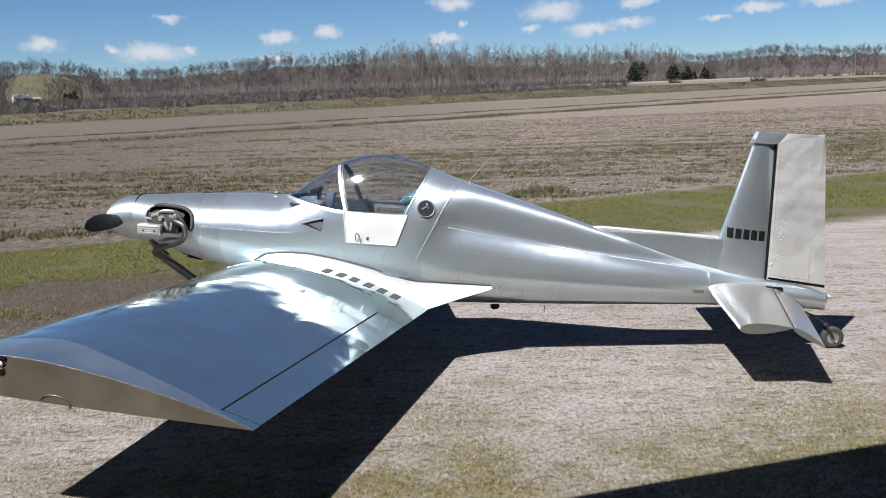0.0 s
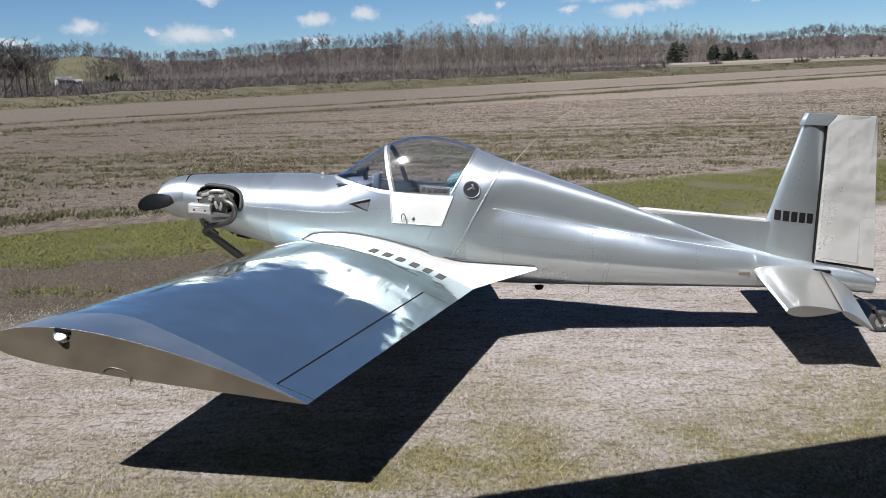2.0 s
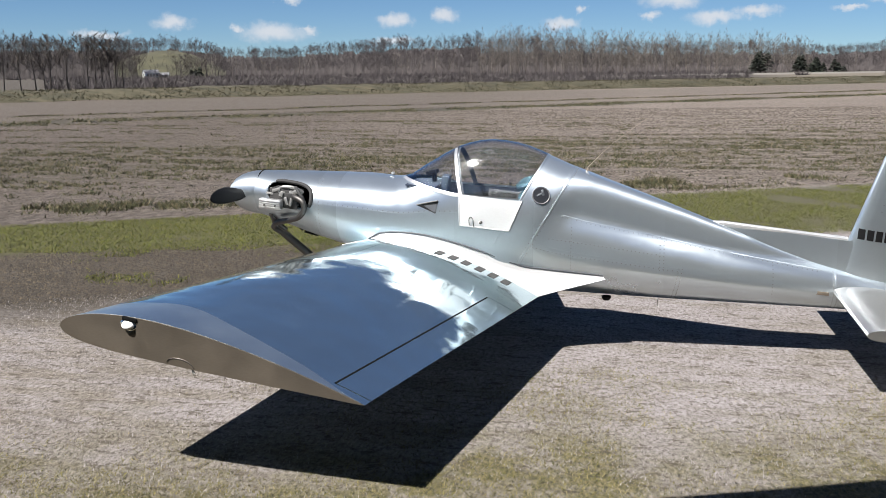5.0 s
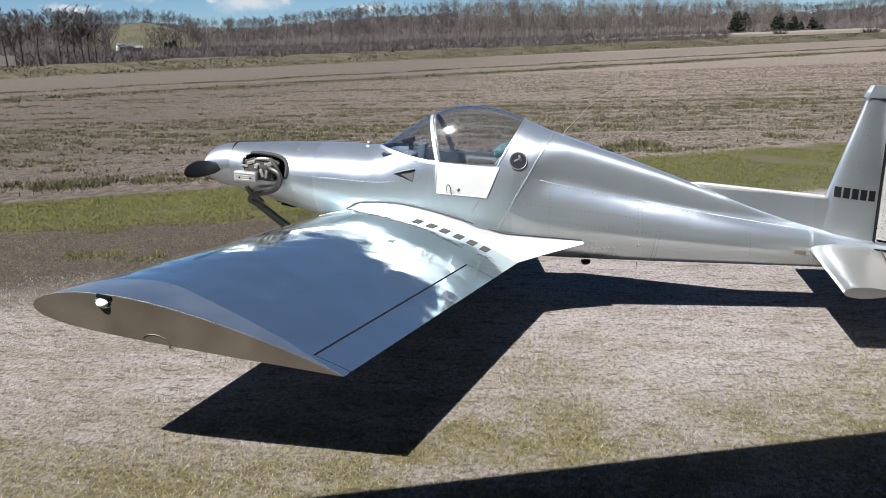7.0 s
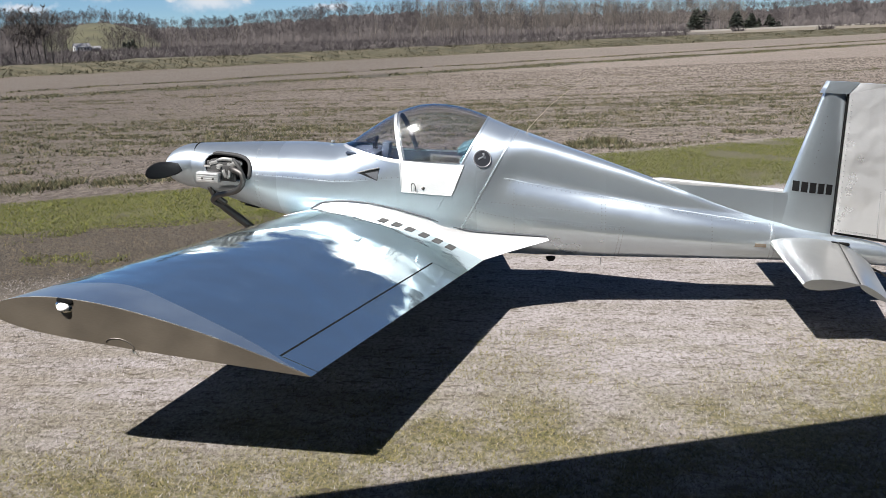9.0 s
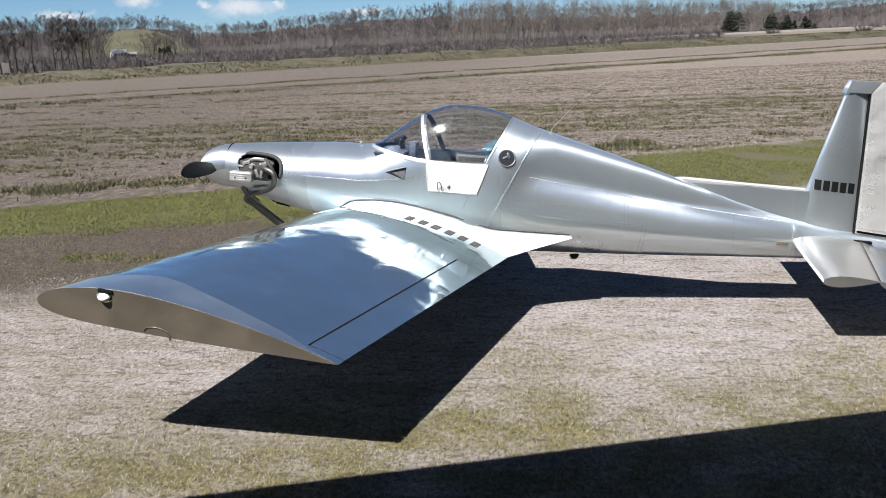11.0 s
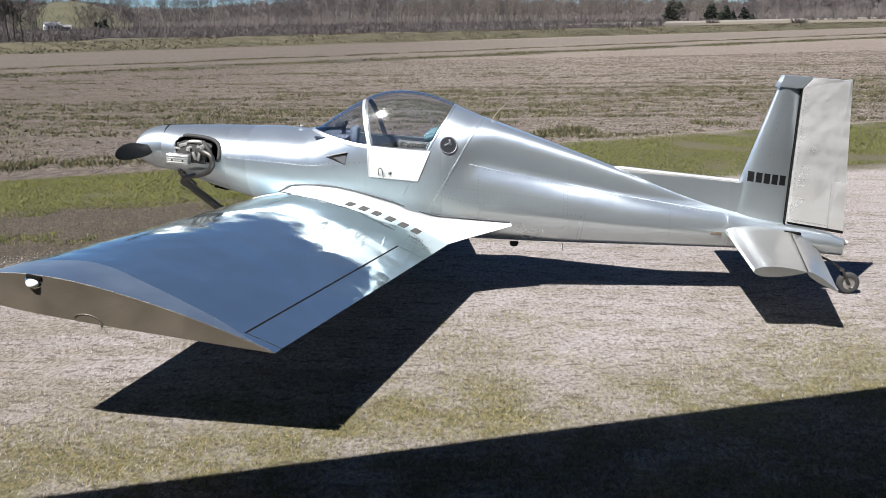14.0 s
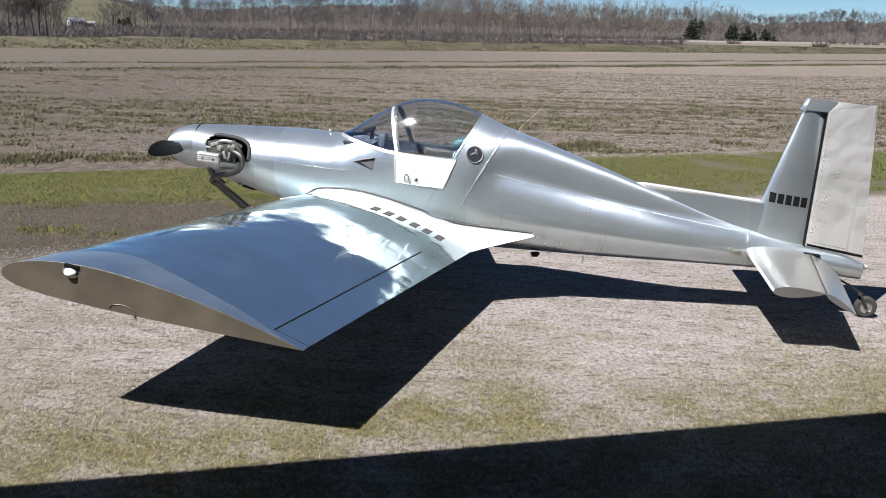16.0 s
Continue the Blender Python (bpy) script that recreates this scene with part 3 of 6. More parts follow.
def ribbon(name, line, wide, thick, mat, parent, label="", across=None):
    """A flat strip of metal along a line of (point, outward normal)."""
    bm = bmesh.new()
    rings = []
    for i, (p, nrm) in enumerate(line):
        d = (line[min(i + 1, len(line) - 1)][0] - line[max(i - 1, 0)][0]).normalized()
        s = d.cross(nrm).normalized() * wide / 2
        q = nrm.normalized() * thick
        rings.append([bm.verts.new(p + s * a + q * b) for a, b in ((-1, -0.6), (1, -0.6), (1, 0.7), (0.75, 1), (-0.75, 1), (-1, 0.7))])
    for a, b in zip(rings, rings[1:]):
        for k in range(6):
            bm.faces.new((a[k], a[(k + 1) % 6], b[(k + 1) % 6], b[k]))
    bm.faces.new(rings[0][::-1])
    bm.faces.new(rings[-1])
    return part(name, bm, mat, parent, label)


def on_hull(w, a, side=1):
    p = hull(w, a, side)
    n = (hull(w + 0.01, a, side) - hull(w - 0.01, a, side)).cross(hull(w, a + 0.5, side) - hull(w, a - 0.5, side)).normalized()
    mid = Vector((p.x, 0, section(w)[4]))
    return p, n if n.dot(p - mid) > 0 else -n


def girth(w, a0, a1, steps=20):
    left = [on_hull(w, a0 + (a1 - a0) * i / steps, 1) for i in range(steps + 1)]
    if a1 >= 89.9:
        return left[:-1] + [on_hull(w, a0 + (a1 - a0) * i / steps, -1) for i in range(steps, -1, -1)]
    return left


bow_line = girth(BOW, sill_angle(BOW) - 3, 90, 22)
ribbon("canopy_bow", bow_line[:20], 0.022, 0.003, BRIGHT, plane, "bright metal canopy bow")
ribbon("canopy_bow", bow_line[19:], 0.024, 0.003, GREY, plane, "grey painted inside of the canopy bow")
ribbon("inner_bow", [(p - n * 0.012, n) for p, n in girth(BOW + 0.004, sill_angle(BOW), 90, 22)], 0.03, 0.004, GREY, plane, "grey bow tube")
ribbon("hoop_edge", girth(HOOP0, -2, 90, 26), 0.012, 0.0025, SKIN, plane)
ribbon("hoop_seam", girth(HOOP1, -30, 90, 30), 0.011, 0.0018, SKIN, plane, "riveted lap joint behind the canopy")
for side in (1, -1):
    ribbon("windshield_frame", [on_hull(w, sill_angle(w) - 1, side) for w in np.linspace(-1.5, BOW, 14)], 0.024, 0.003, BRIGHT if side > 0 else GREY, plane, "windshield frame strip")
    ribbon("canopy_sill", [on_hull(w, sill_angle(w), side) for w in np.linspace(BOW, HOOP0, 10)], 0.006, 0.002, GREY, plane)
    # lap joints of the skin
    ribbon("lap_joint", [on_hull(w, table(w, [(-2.08, 14), (-1.1, 14)]), side) for w in np.linspace(-2.08, -1.1, 20)], 0.005, 0.0006, SKIN, plane)
    ribbon("lap_joint", [on_hull(w, 8, side) for w in np.linspace(-0.6, 0.35, 20)], 0.005, 0.0006, SKIN, plane)
    seam = []
    for u_ in np.linspace(-0.42, 1.2, 34):
        p_ = hull_at(u_, table(u_, [(-0.42, 0.905), (-0.26, 0.862), (0.1, 0.785), (0.64, 0.668), (1.2, 0.572)]), side)
        seam.append((p_, Vector((0, -side * 0.75, 0.66))))
    ribbon("lap_joint", seam, 0.004, 0.0014, SKIN, plane)
ribbon("cowl_joint", girth(-2.07, -60, 60, 24), 0.006, 0.0007, SKIN, plane)
ribbon("cowl_joint", [on_hull(-2.07, a, -1) for a in np.linspace(-60, 60, 24)], 0.006, 0.0007, SKIN, plane)
ribbon("tail_joint", girth(1.28, -85, 60, 24), 0.006, 0.0007, SKIN, plane)
ribbon("skin_joint", girth(0.36, -85, 10, 24), 0.006, 0.0007, SKIN, plane)
ribbon("skin_joint", girth(HOOP1 + 0.02, -88, -30, 16), 0.006, 0.0007, SKIN, plane)


def dots(places, radius=0.0032):
    """Rivet heads at (point, normal), as one mesh."""
    verts, faces = [], []
    for p, n in places:
        a = n.orthogonal().normalized() * radius
        b = n.cross(a)
        o = len(verts)
        verts += [p + a, p + b, p - a, p - b, p + n * radius * 0.6]
        faces += [(o, o + 1, o + 4), (o + 1, o + 2, o + 4), (o + 2, o + 3, o + 4), (o + 3, o, o + 4)]
    return verts, faces


# Darker than the skin: each head's small shadow is in its colour.
RIVET = material("rivet_heads_with_shade", (0.34, 0.35, 0.36), 0.45, 0.9)
heads = []
for side in (1, -1):
    heads += [on_hull(HOOP1 + d, a, side) for d in (0.014, -0.014) for a in np.arange(-28, 88, 3.2)]
    heads += [on_hull(w, a, side) for a in (5.5,) for w in np.arange(-0.58, 0.36, 0.028)]
    heads += [on_hull(w, 15.5, side) for w in np.arange(-2.05, -1.1, 0.035)]
    heads += [on_hull(1.28 + d, a, side) for d in (-0.012, 0.012) for a in np.arange(-60, 60, 7)]
    heads += [on_hull(0.36 + d, a, side) for d in (-0.01, 0.01) for a in np.arange(-60, 10, 4)]
    heads += [(hull_at(u_, table(u_, [(-0.42, 0.895), (-0.26, 0.852), (0.1, 0.775), (0.64, 0.658), (1.2, 0.562)]), side), Vector((0, -side * 0.8, 0.6))) for u_ in np.arange(-0.42, 1.2, 0.03)]
    heads += [on_hull(-2.06 + d, a, side) for d in (-0.012, 0.012) for a in np.arange(-55, 60, 6)]
for side in (1, -1):
    for u_, z0_, z1_ in ((0.20, 0.765, 0.56), (0.225, 0.76, 0.56), (-0.36, 0.84, 0.50), (0.9, 0.60, 0.42)):
        heads += [(hull_at(u_, z_, side), Vector((0, -side * 0.9, 0.4))) for z_ in np.arange(z1_, z0_, 0.022)]
    heads += [(hull_at(u_, table(u_, [(-0.5, 0.76), (0.2, 0.655), (1.25, 0.47)]), side), Vector((0, -side * 0.95, 0.3))) for u_ in np.arange(-0.5, 0.2, 0.026)]
riv = part_mesh("rivets", *dots(heads, 0.0042), RIVET, fuselage, "", False)
tagged(riv, kind="stuff")

# round window behind the canopy
port_c = hull_at(-0.556, 1.036)
port_n = (hull_at(-0.546, 1.036) - hull_at(-0.566, 1.036)).cross(hull_at(-0.556, 1.046) - hull_at(-0.556, 1.026)).normalized()
if port_n.y > 0:
    port_n = -port_n
turn = port_n.to_track_quat("Z", "X").to_matrix().to_4x4()
PM = Matrix.Translation(port_c + port_n * 0.002) @ turn
port = new("port_window")
port.parent = plane
port["label"] = "small round window, dark cockpit painted on its pane"
bm = lathe(bmesh.new(), [(0.050, -0.012), (0.058, -0.008), (0.058, 0.003), (0.055, 0.006), (0.050, 0.004), (0.050, -0.012)], PM, 36)
part("ring", bm, material("dark_ring", (0.08, 0.08, 0.085), 0.5), port)
# Opaque pane: the unlit cockpit behind it is painted as near-black.
bm = lathe(bmesh.new(), [(0.0005, 0.004), (0.05, 0.003), (0.05, -0.003), (0.0005, -0.003)], PM, 36)
part("pane", bm, material("cockpit_dark_pane", (0.012, 0.013, 0.016), 0.35), port)
bm = bmesh.new()
box(bm, PM @ Vector((0.008, 0.004, 0.005)), (0.012, 0.004, 0.05), turn @ pose(0, 0, 0, 90, 0, 24), 0.001)
box(bm, PM @ Vector((0.018, -0.012, 0.005)), (0.04, 0.004, 0.014), turn @ pose(0, 0, 0, 90, 0, 12), 0.001)
part("latch_plate", bm, material("port_fitting", (0.10, 0.11, 0.12), 0.5, 0.6), port)

# entry flap below the canopy
def flap_point(a, b, out=0.004):
    lo = Vector((-1.076, 0.841)).lerp(Vector((-0.754, 0.812)), a)
    hi = Vector((-1.085, 1.038)).lerp(Vector((-0.676, 1.0)), a)
    q = lo.lerp(hi, b)
    return hull_at(q.x, q.y, 1, out)


verts, faces = [], []
for i in range(11):
    for k in range(7):
        verts.append(flap_point(i / 10, k / 6))
for i in range(10):
    for k in range(6):
        p = i * 7 + k
        faces.append((p, p + 1, p + 8, p + 7))
flap = part_mesh("entry_flap", verts, faces, FOLDED, plane, "bright aluminium entry flap below the canopy")
mod = flap.modifiers.new("thick", "SOLIDIFY")
mod.thickness, mod.offset = 0.004, -1
flap.modifiers.new("crease", "EDGE_SPLIT").split_angle = radians(45)
edge = [flap_point(0, 1 - i / 8) for i in range(9)] + [flap_point(i / 12, 0) for i in range(1, 13)] + [flap_point(1, i / 8) for i in range(1, 9)]
bm = tube(bmesh.new(), edge, 0.0045, 6)
part("rolled_edge", bm, BRIGHT, flap)
lp = flap_point(0.24, 0.15, 0.012)
bm = tube(bmesh.new(), curve_points([lp + Vector((-0.012, 0, -0.02)), lp + Vector((-0.012, -0.012, 0.02)), lp + Vector((0.0, -0.012, 0.035)), lp + Vector((0.014, -0.012, 0.015)), lp + Vector((0.016, 0, -0.03))], 4), 0.0032, 6)
part("latch_wire", bm, STEEL, flap, "bent steel latch wire")
bm = lathe(bmesh.new(), [(0.011, 0), (0.011, 0.006), (0.004, 0.01), (0.001, 0.01)], Matrix.Translation(flap_point(0.42, 0.17, 0.004)) @ turn, 14)
part("lock", bm, STEEL, flap, "round key lock")

# air scoop: flat black triangle on the skin for the sunk inlet's shade
def tri(points, out, mat, name, parent, label=""):
    ps = [hull_at(u, z, 1, out) for u, z in points]
    k = [p + Vector((0, 0.006, 0)) for p in ps]
    return part_mesh(name, ps + k, [(0, 1, 2), (5, 4, 3), (0, 3, 4, 1), (1, 4, 5, 2), (2, 5, 3, 0)], mat, parent, label, False)


scoop = tri([(-1.368, 0.962), (-1.221, 0.990), (-1.237, 0.911)], 0.0022, BLACK, "air_inlet", plane, "small triangular cabin air inlet, inner shade as flat black")
tri([(-1.318, 0.958), (-1.226, 0.972), (-1.237, 0.914)], 0.0034, GREY, "inlet_floor", scoop, "dull grey inlet floor")
bm = tube(bmesh.new(), [hull_at(-1.368, 0.962, 1, 0.002), hull_at(-1.295, 0.978, 1, 0.006), hull_at(-1.221, 0.991, 1, 0.008)], 0.004, 6)
part("inlet_lip", bm, STEEL, scoop)

# cowl opening, engine and exhaust
rim = []
for i in range(48):
    a = 2 * math.pi * i / 48
    ca, sa = math.cos(a), math.sin(a)
    x = 0.172 * math.copysign(abs(ca) ** (2 / 3), ca)
    z = 0.082 * math.copysign(abs(sa) ** (2 / 3), sa) - 0.10 * x
    rim.append((x - 2.275, z + 1.002))
engine = new("engine")
engine.parent = plane
engine["label"] = "flat air-cooled engine showing through the open cowl side"
for side in (1, -1):
    pts = [hull_at(x, z, side, 0.001) for x, z in rim]
    pts = pts[-5:] + pts[:18]
    bm = tube(bmesh.new(), pts, [0.006] + [0.0135] * (len(pts) - 3) + [0.010, 0.005], 8)
    part("opening_rim", bm, RUBBER, fuselage, "black rubber edging round the cowl opening")
    lip = [hull_at(x, z, side, 0.0) for x, z in rim][16:-3]
    part("opening_lip", tube(bmesh.new(), lip, 0.0085, 8), SKIN, fuselage, "rolled metal lip of the cowl opening")
    # black walls put the deep shade behind the opening into colour
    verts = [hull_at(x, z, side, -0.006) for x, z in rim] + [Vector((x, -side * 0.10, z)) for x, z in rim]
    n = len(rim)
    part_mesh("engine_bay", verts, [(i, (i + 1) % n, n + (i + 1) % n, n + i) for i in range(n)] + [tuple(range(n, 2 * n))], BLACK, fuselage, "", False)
    # finned cylinder head
    bm = bmesh.new()
    box(bm, (-2.29, -side * 0.22, 0.985), (0.15, 0.17, 0.09), pose(0, 0, 0, 0, 6, 0), 0.008)
    part("cylinder_head", bm, BAYSHADE, engine, "cast cylinder head, bay shade in its near-black colour")
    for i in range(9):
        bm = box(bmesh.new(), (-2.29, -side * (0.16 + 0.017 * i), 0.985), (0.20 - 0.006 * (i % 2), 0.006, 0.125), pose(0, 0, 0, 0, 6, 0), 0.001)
        part("cooling_fin", bm, BAYSHADE, engine)
    bm = bmesh.new()
    box(bm, (-2.366, -side * 0.335, 0.955), (0.155, 0.055, 0.066), pose(0, 0, 0, 0, 5, 0), 0.006)
    cover = part("rocker_cover", bm, aluminium("rocker_cover_paint", (0.66, 0.66, 0.66), 0.4, 0.5, 0.001, 12), engine, "ribbed cast rocker cover")
    bm = bmesh.new()
    for k in range(4):
        box(bm, (-2.366, -side * 0.364, 0.934 + 0.014 * k), (0.148, 0.004, 0.004), pose(0, 0, 0, 0, 5, 0))
    part("rib", bm, CAST, cover)
    for dx in (-0.035, 0.04):
        bm = lathe(bmesh.new(), [(0.007, 0), (0.007, 0.006), (0.001, 0.006)], Matrix.Translation((-2.366 + dx, -side * 0.3625, 0.948 - 0.09 * dx)) @ pose(0, 0, 0, 90 * side, 0, 0), 8)
        part("bolt", bm, STEEL, cover)
    # intake pipes, brackets and leads
    bm = tube(bmesh.new(), curve_points([(-2.42, -side * 0.19, 1.035), (-2.35, -side * 0.25, 1.04), (-2.29, -side * 0.28, 1.062), (-2.22, -side * 0.27, 1.055), (-2.17, -side * 0.24, 1.02)], 6), 0.013, 8)
    part("intake_pipe", bm, SHADECAST, engine, "bare metal intake pipe")
    bm = bmesh.new()
    box(bm, (-2.245, -side * 0.285, 1.0), (0.03, 0.03, 0.085), pose(0, 0, 0, 0, 18, 0), 0.006)
    box(bm, (-2.20, -side * 0.29, 1.03), (0.055, 0.03, 0.035), pose(0, 0, 0, 0, -24, 0), 0.008)
    box(bm, (-2.30, -side * 0.295, 1.028), (0.05, 0.02, 0.02), pose(0, 0, 0, 0, 12, 0), 0.004)
    part("bracket", bm, SHADECAST, engine)
    bm = bmesh.new()
    for dx, dy, dz, sx, sz, tilt_ in ((-2.335, 0.300, 1.045, 0.06, 0.022, -10), (-2.30, 0.306, 1.018, 0.028, 0.030, 22), (-2.262, 0.312, 0.972, 0.022, 0.055, -14), (-2.232, 0.310, 0.965, 0.018, 0.06, 16), (-2.385, 0.296, 1.022, 0.05, 0.014, 8)):
        box(bm, (dx, -side * dy, dz), (sx, 0.022, sz), pose(0, 0, 0, 0, tilt_, 0), 0.005)
    part("baffle_bracket", bm, SHADECAST, engine, "small cast brackets in front of the baffle")
    bm = tube(bmesh.new(), curve_points([(-2.21, -side * 0.27, 1.06), (-2.17, -side * 0.315, 1.03), (-2.14, -side * 0.325, 0.985), (-2.15, -side * 0.31, 0.94)], 5), 0.012, 8)
    part("hose", bm, RUBBER, engine, "black rubber hose")
    for zz in (0, 0.012):
        bm = tube(bmesh.new(), curve_points([(-2.43, -side * 0.2, 1.0 + zz), (-2.37, -side * 0.28, 1.012 + zz), (-2.31, -side * 0.295, 1.004 + zz), (-2.27, -side * 0.26, 1.02 + zz)], 5), 0.0045, 6)
        part("ignition_lead", bm, BLACK, engine)
    bm = tube(bmesh.new(), curve_points([(-2.24, -side * 0.27, 0.995), (-2.19, -side * 0.335, 1.0), (-2.13, -side * 0.36, 0.975), (-2.125, -side * 0.36, 0.92), (-2.17, -side * 0.345, 0.868), (-2.26, -side * 0.30, 0.838),
                                          (-2.355, -side * 0.25, 0.815), (-2.405, -side * 0.21, 0.775), (-2.375, -side * 0.17, 0.735), (-2.33, -side * 0.145, 0.70)], 6), 0.019, 12)
    part("exhaust_pipe", bm, STEEL, engine, "dark heat-stained exhaust pipe")
    if side < 0:
        continue
    bm = tube(bmesh.new(), [(-2.36, -side * 0.155, 0.725), (-2.16, -side * 0.10, 0.535), (-2.05, -side * 0.08, 0.43)], [0.028, 0.028, 0.028], 12)
    part("tail_pipe", bm, STEEL, engine, "dark straight tail pipe")
    bm = tube(bmesh.new(), curve_points([(-2.44, -side * 0.16, 0.86), (-2.42, -side * 0.14, 0.80), (-2.36, -side * 0.10, 0.73)], 5), 0.02, 10)
    part("exhaust_pipe", bm, STEEL, engine)
bm = bmesh.new()
box(bm, (-2.17, -0.09, 0.716), (0.10, 0.06, 0.012), pose(0, 0, 0, 0, 13, 0), 0.002)
part("cowl_lip", bm, BLACK, fuselage, "dark cooling air lip under the cowl")
bm = lathe(bmesh.new(), [(0.157, 0.0), (0.13, 0.002), (0.05, 0.001), (0.001, 0.001)], Matrix.Translation((-2.556, 0, 0.986)) @ pose(0, 0, 0, 0, -90, 0), 40)
part("nose_bulkhead", bm, GAP, fuselage)
bm = bmesh.new()
box(bm, (-1.6, 0.0, 1.137), (0.02, 0.03, 0.012), None, 0.003)
part("fuel_cap", bm, CAST, fuselage)

# cockpit
tub_v, tub_f = [], []
for side in (1, -1):
    o = len(tub_v)
    ws = list(np.linspace(-1.46, -0.70, 14))
    for w in ws:
        top_a = min(sill_angle(w), 86) - 0.5
        for k in range(9):
            tub_v.append(hull(w, -55 + (top_a + 55) * k / 8, side, -0.014))
    for i in range(len(ws) - 1):
        for k in range(8):
            p = o + i * 9 + k
            tub_f.append((p, p + 1, p + 10, p + 9))
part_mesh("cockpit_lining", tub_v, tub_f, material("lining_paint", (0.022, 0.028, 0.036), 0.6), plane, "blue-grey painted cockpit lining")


def bulkhead(name, w, a0, mat, label="", a1=38):
    pts = [hull(w, a, 1, -0.012) for a in np.linspace(a0, a1, 16)] + [hull(w, a, -1, -0.012) for a in np.linspace(a1, a0, 16)]
    n = len(pts)
    return part_mesh(name, pts + [p + Vector((0.008, 0, 0)) for p in pts], [tuple(range(n)), tuple(range(2 * n - 1, n - 1, -1))] + [(i, (i + 1) % n, n + (i + 1) % n, n + i) for i in range(n)], mat, plane, label, False)


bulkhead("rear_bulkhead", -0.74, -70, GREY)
panel_pts = [hull(-1.27, a, 1, -0.02) for a in np.linspace(-40, sill_angle(-1.27), 10)] + [hull(-1.27, a, -1, -0.02) for a in np.linspace(sill_angle(-1.27), -40, 10)]
n = len(panel_pts)
panel = part_mesh("instrument_panel", panel_pts + [p + Vector((0.01, 0, 0)) for p in panel_pts], [tuple(range(n)), tuple(range(2 * n - 1, n - 1, -1))] + [(i, (i + 1) % n, n + (i + 1) % n, n + i) for i in range(n)], BLACK, plane, "black instrument panel", False)
for y, z in ((-0.16, 0.98), (-0.05, 0.98), (0.06, 0.98), (0.17, 0.98), (-0.1, 0.88), (0.1, 0.88)):
    bm = lathe(bmesh.new(), [(0.001, 0.004), (0.036, 0.004), (0.04, 0.01), (0.042, 0.0)], Matrix.Translation((-1.258, y, z)) @ pose(0, 0, 0, 0, 90, 0), 18)
    part("gauge", bm, GREY, panel)
bm = bmesh.new()
box(bm, (-1.36, 0, 1.075), (0.2, 0.44, 0.012), pose(0, 0, 0, 0, 5, 0), 0.004)
part("glare_shield", bm, material("dark_blue_cloth", (0.010, 0.018, 0.036), 0.9), plane, "dark blue glare shield")
radio = new("avionics")
radio.parent = plane
radio["label"] = "portable radio and display on the glare shield"
bm = bmesh.new()
box(bm, (-1.325, 0.02, 1.145), (0.07, 0.11, 0.03), pose(0, 0, 0, 0, -12, 0), 0.005)
box(bm, (-1.31, 0.02, 1.11), (0.03, 0.03, 0.06), None, 0.004)
part("display", bm, BLACK, radio)
bm = bmesh.new()
box(bm, (-1.235, 0.03, 1.07), (0.05, 0.10, 0.11), pose(0, 0, 0, 0, 8, 0), 0.006)
part("box", bm, material("grey_plastic", (0.02, 0.032, 0.055), 0.6), radio, "grey plastic instrument box")
seat = new("pilot_seat")
seat.parent = plane
seat["label"] = "blue padded pilot seat"
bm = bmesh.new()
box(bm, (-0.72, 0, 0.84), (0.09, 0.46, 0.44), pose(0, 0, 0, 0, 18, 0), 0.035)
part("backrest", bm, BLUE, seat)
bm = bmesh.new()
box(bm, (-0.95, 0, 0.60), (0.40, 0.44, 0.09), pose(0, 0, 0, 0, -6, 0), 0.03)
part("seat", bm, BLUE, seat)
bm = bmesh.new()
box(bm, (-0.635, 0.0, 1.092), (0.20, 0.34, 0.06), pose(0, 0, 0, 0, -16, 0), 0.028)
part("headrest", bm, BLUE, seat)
bm = tube(bmesh.new(), [(-1.05, 0, 0.55), (-1.06, 0, 0.82), (-1.055, 0, 0.86)], [0.011, 0.011, 0.017], 10)
part("control_stick", bm, BLACK, plane)

def lettering(text, size, m, mat, parent):
    cu = bpy.data.curves.new("lettering", "FONT")
    cu.body, cu.size, cu.extrude = text, size, 0.0006
    tmp = bpy.data.objects.new("lettering_source", cu)
    scene.collection.objects.link(tmp)
    bpy.context.view_layer.update()
    me = bpy.data.meshes.new_from_object(tmp.evaluated_get(bpy.context.evaluated_depsgraph_get()))
    bpy.data.objects.remove(tmp)
    bpy.data.curves.remove(cu)
    me.transform(m)
    me.materials.clear()
    me.materials.append(mat)
    ob = new("lettering", me)
    ob.parent = parent
    return ob


placard = new("placard")
placard.parent = plane
placard["label"] = "EXPERIMENTAL lettered in black on the cockpit wall"
far = hull_at(-0.84, 0.98, -1, -0.02)
bm = box(bmesh.new(), (-0.83, far.y - 0.0015, 0.952), (0.30, 0.003, 0.07), pose(0, 0, 0, 0, 6, 0), 0.001)
part("plate", bm, material("placard_grey", (0.055, 0.058, 0.062), 0.5), placard, "pale grey plate")
lettering("EXPERIMENTAL", 0.068, Matrix.Translation((-0.965, far.y - 0.004, 0.938)) @ pose(0, 0, 0, 90, 6, 0), BLACK, placard)["label"] = "black lettering"

# plain bars on the fin
def fin_half(x, z):
    k = (z - 0.755) / (1.381 - 0.755)
    f, t = 1.352 + k * 0.205, 0.045 - k * 0.011
    b = 1.668 + k * 0.029
    c = min(0.99, max(0.0, (x - f) / (b - f)))
    return t * (math.sqrt(c) * (1 - c) * 1.95 + 0.02)


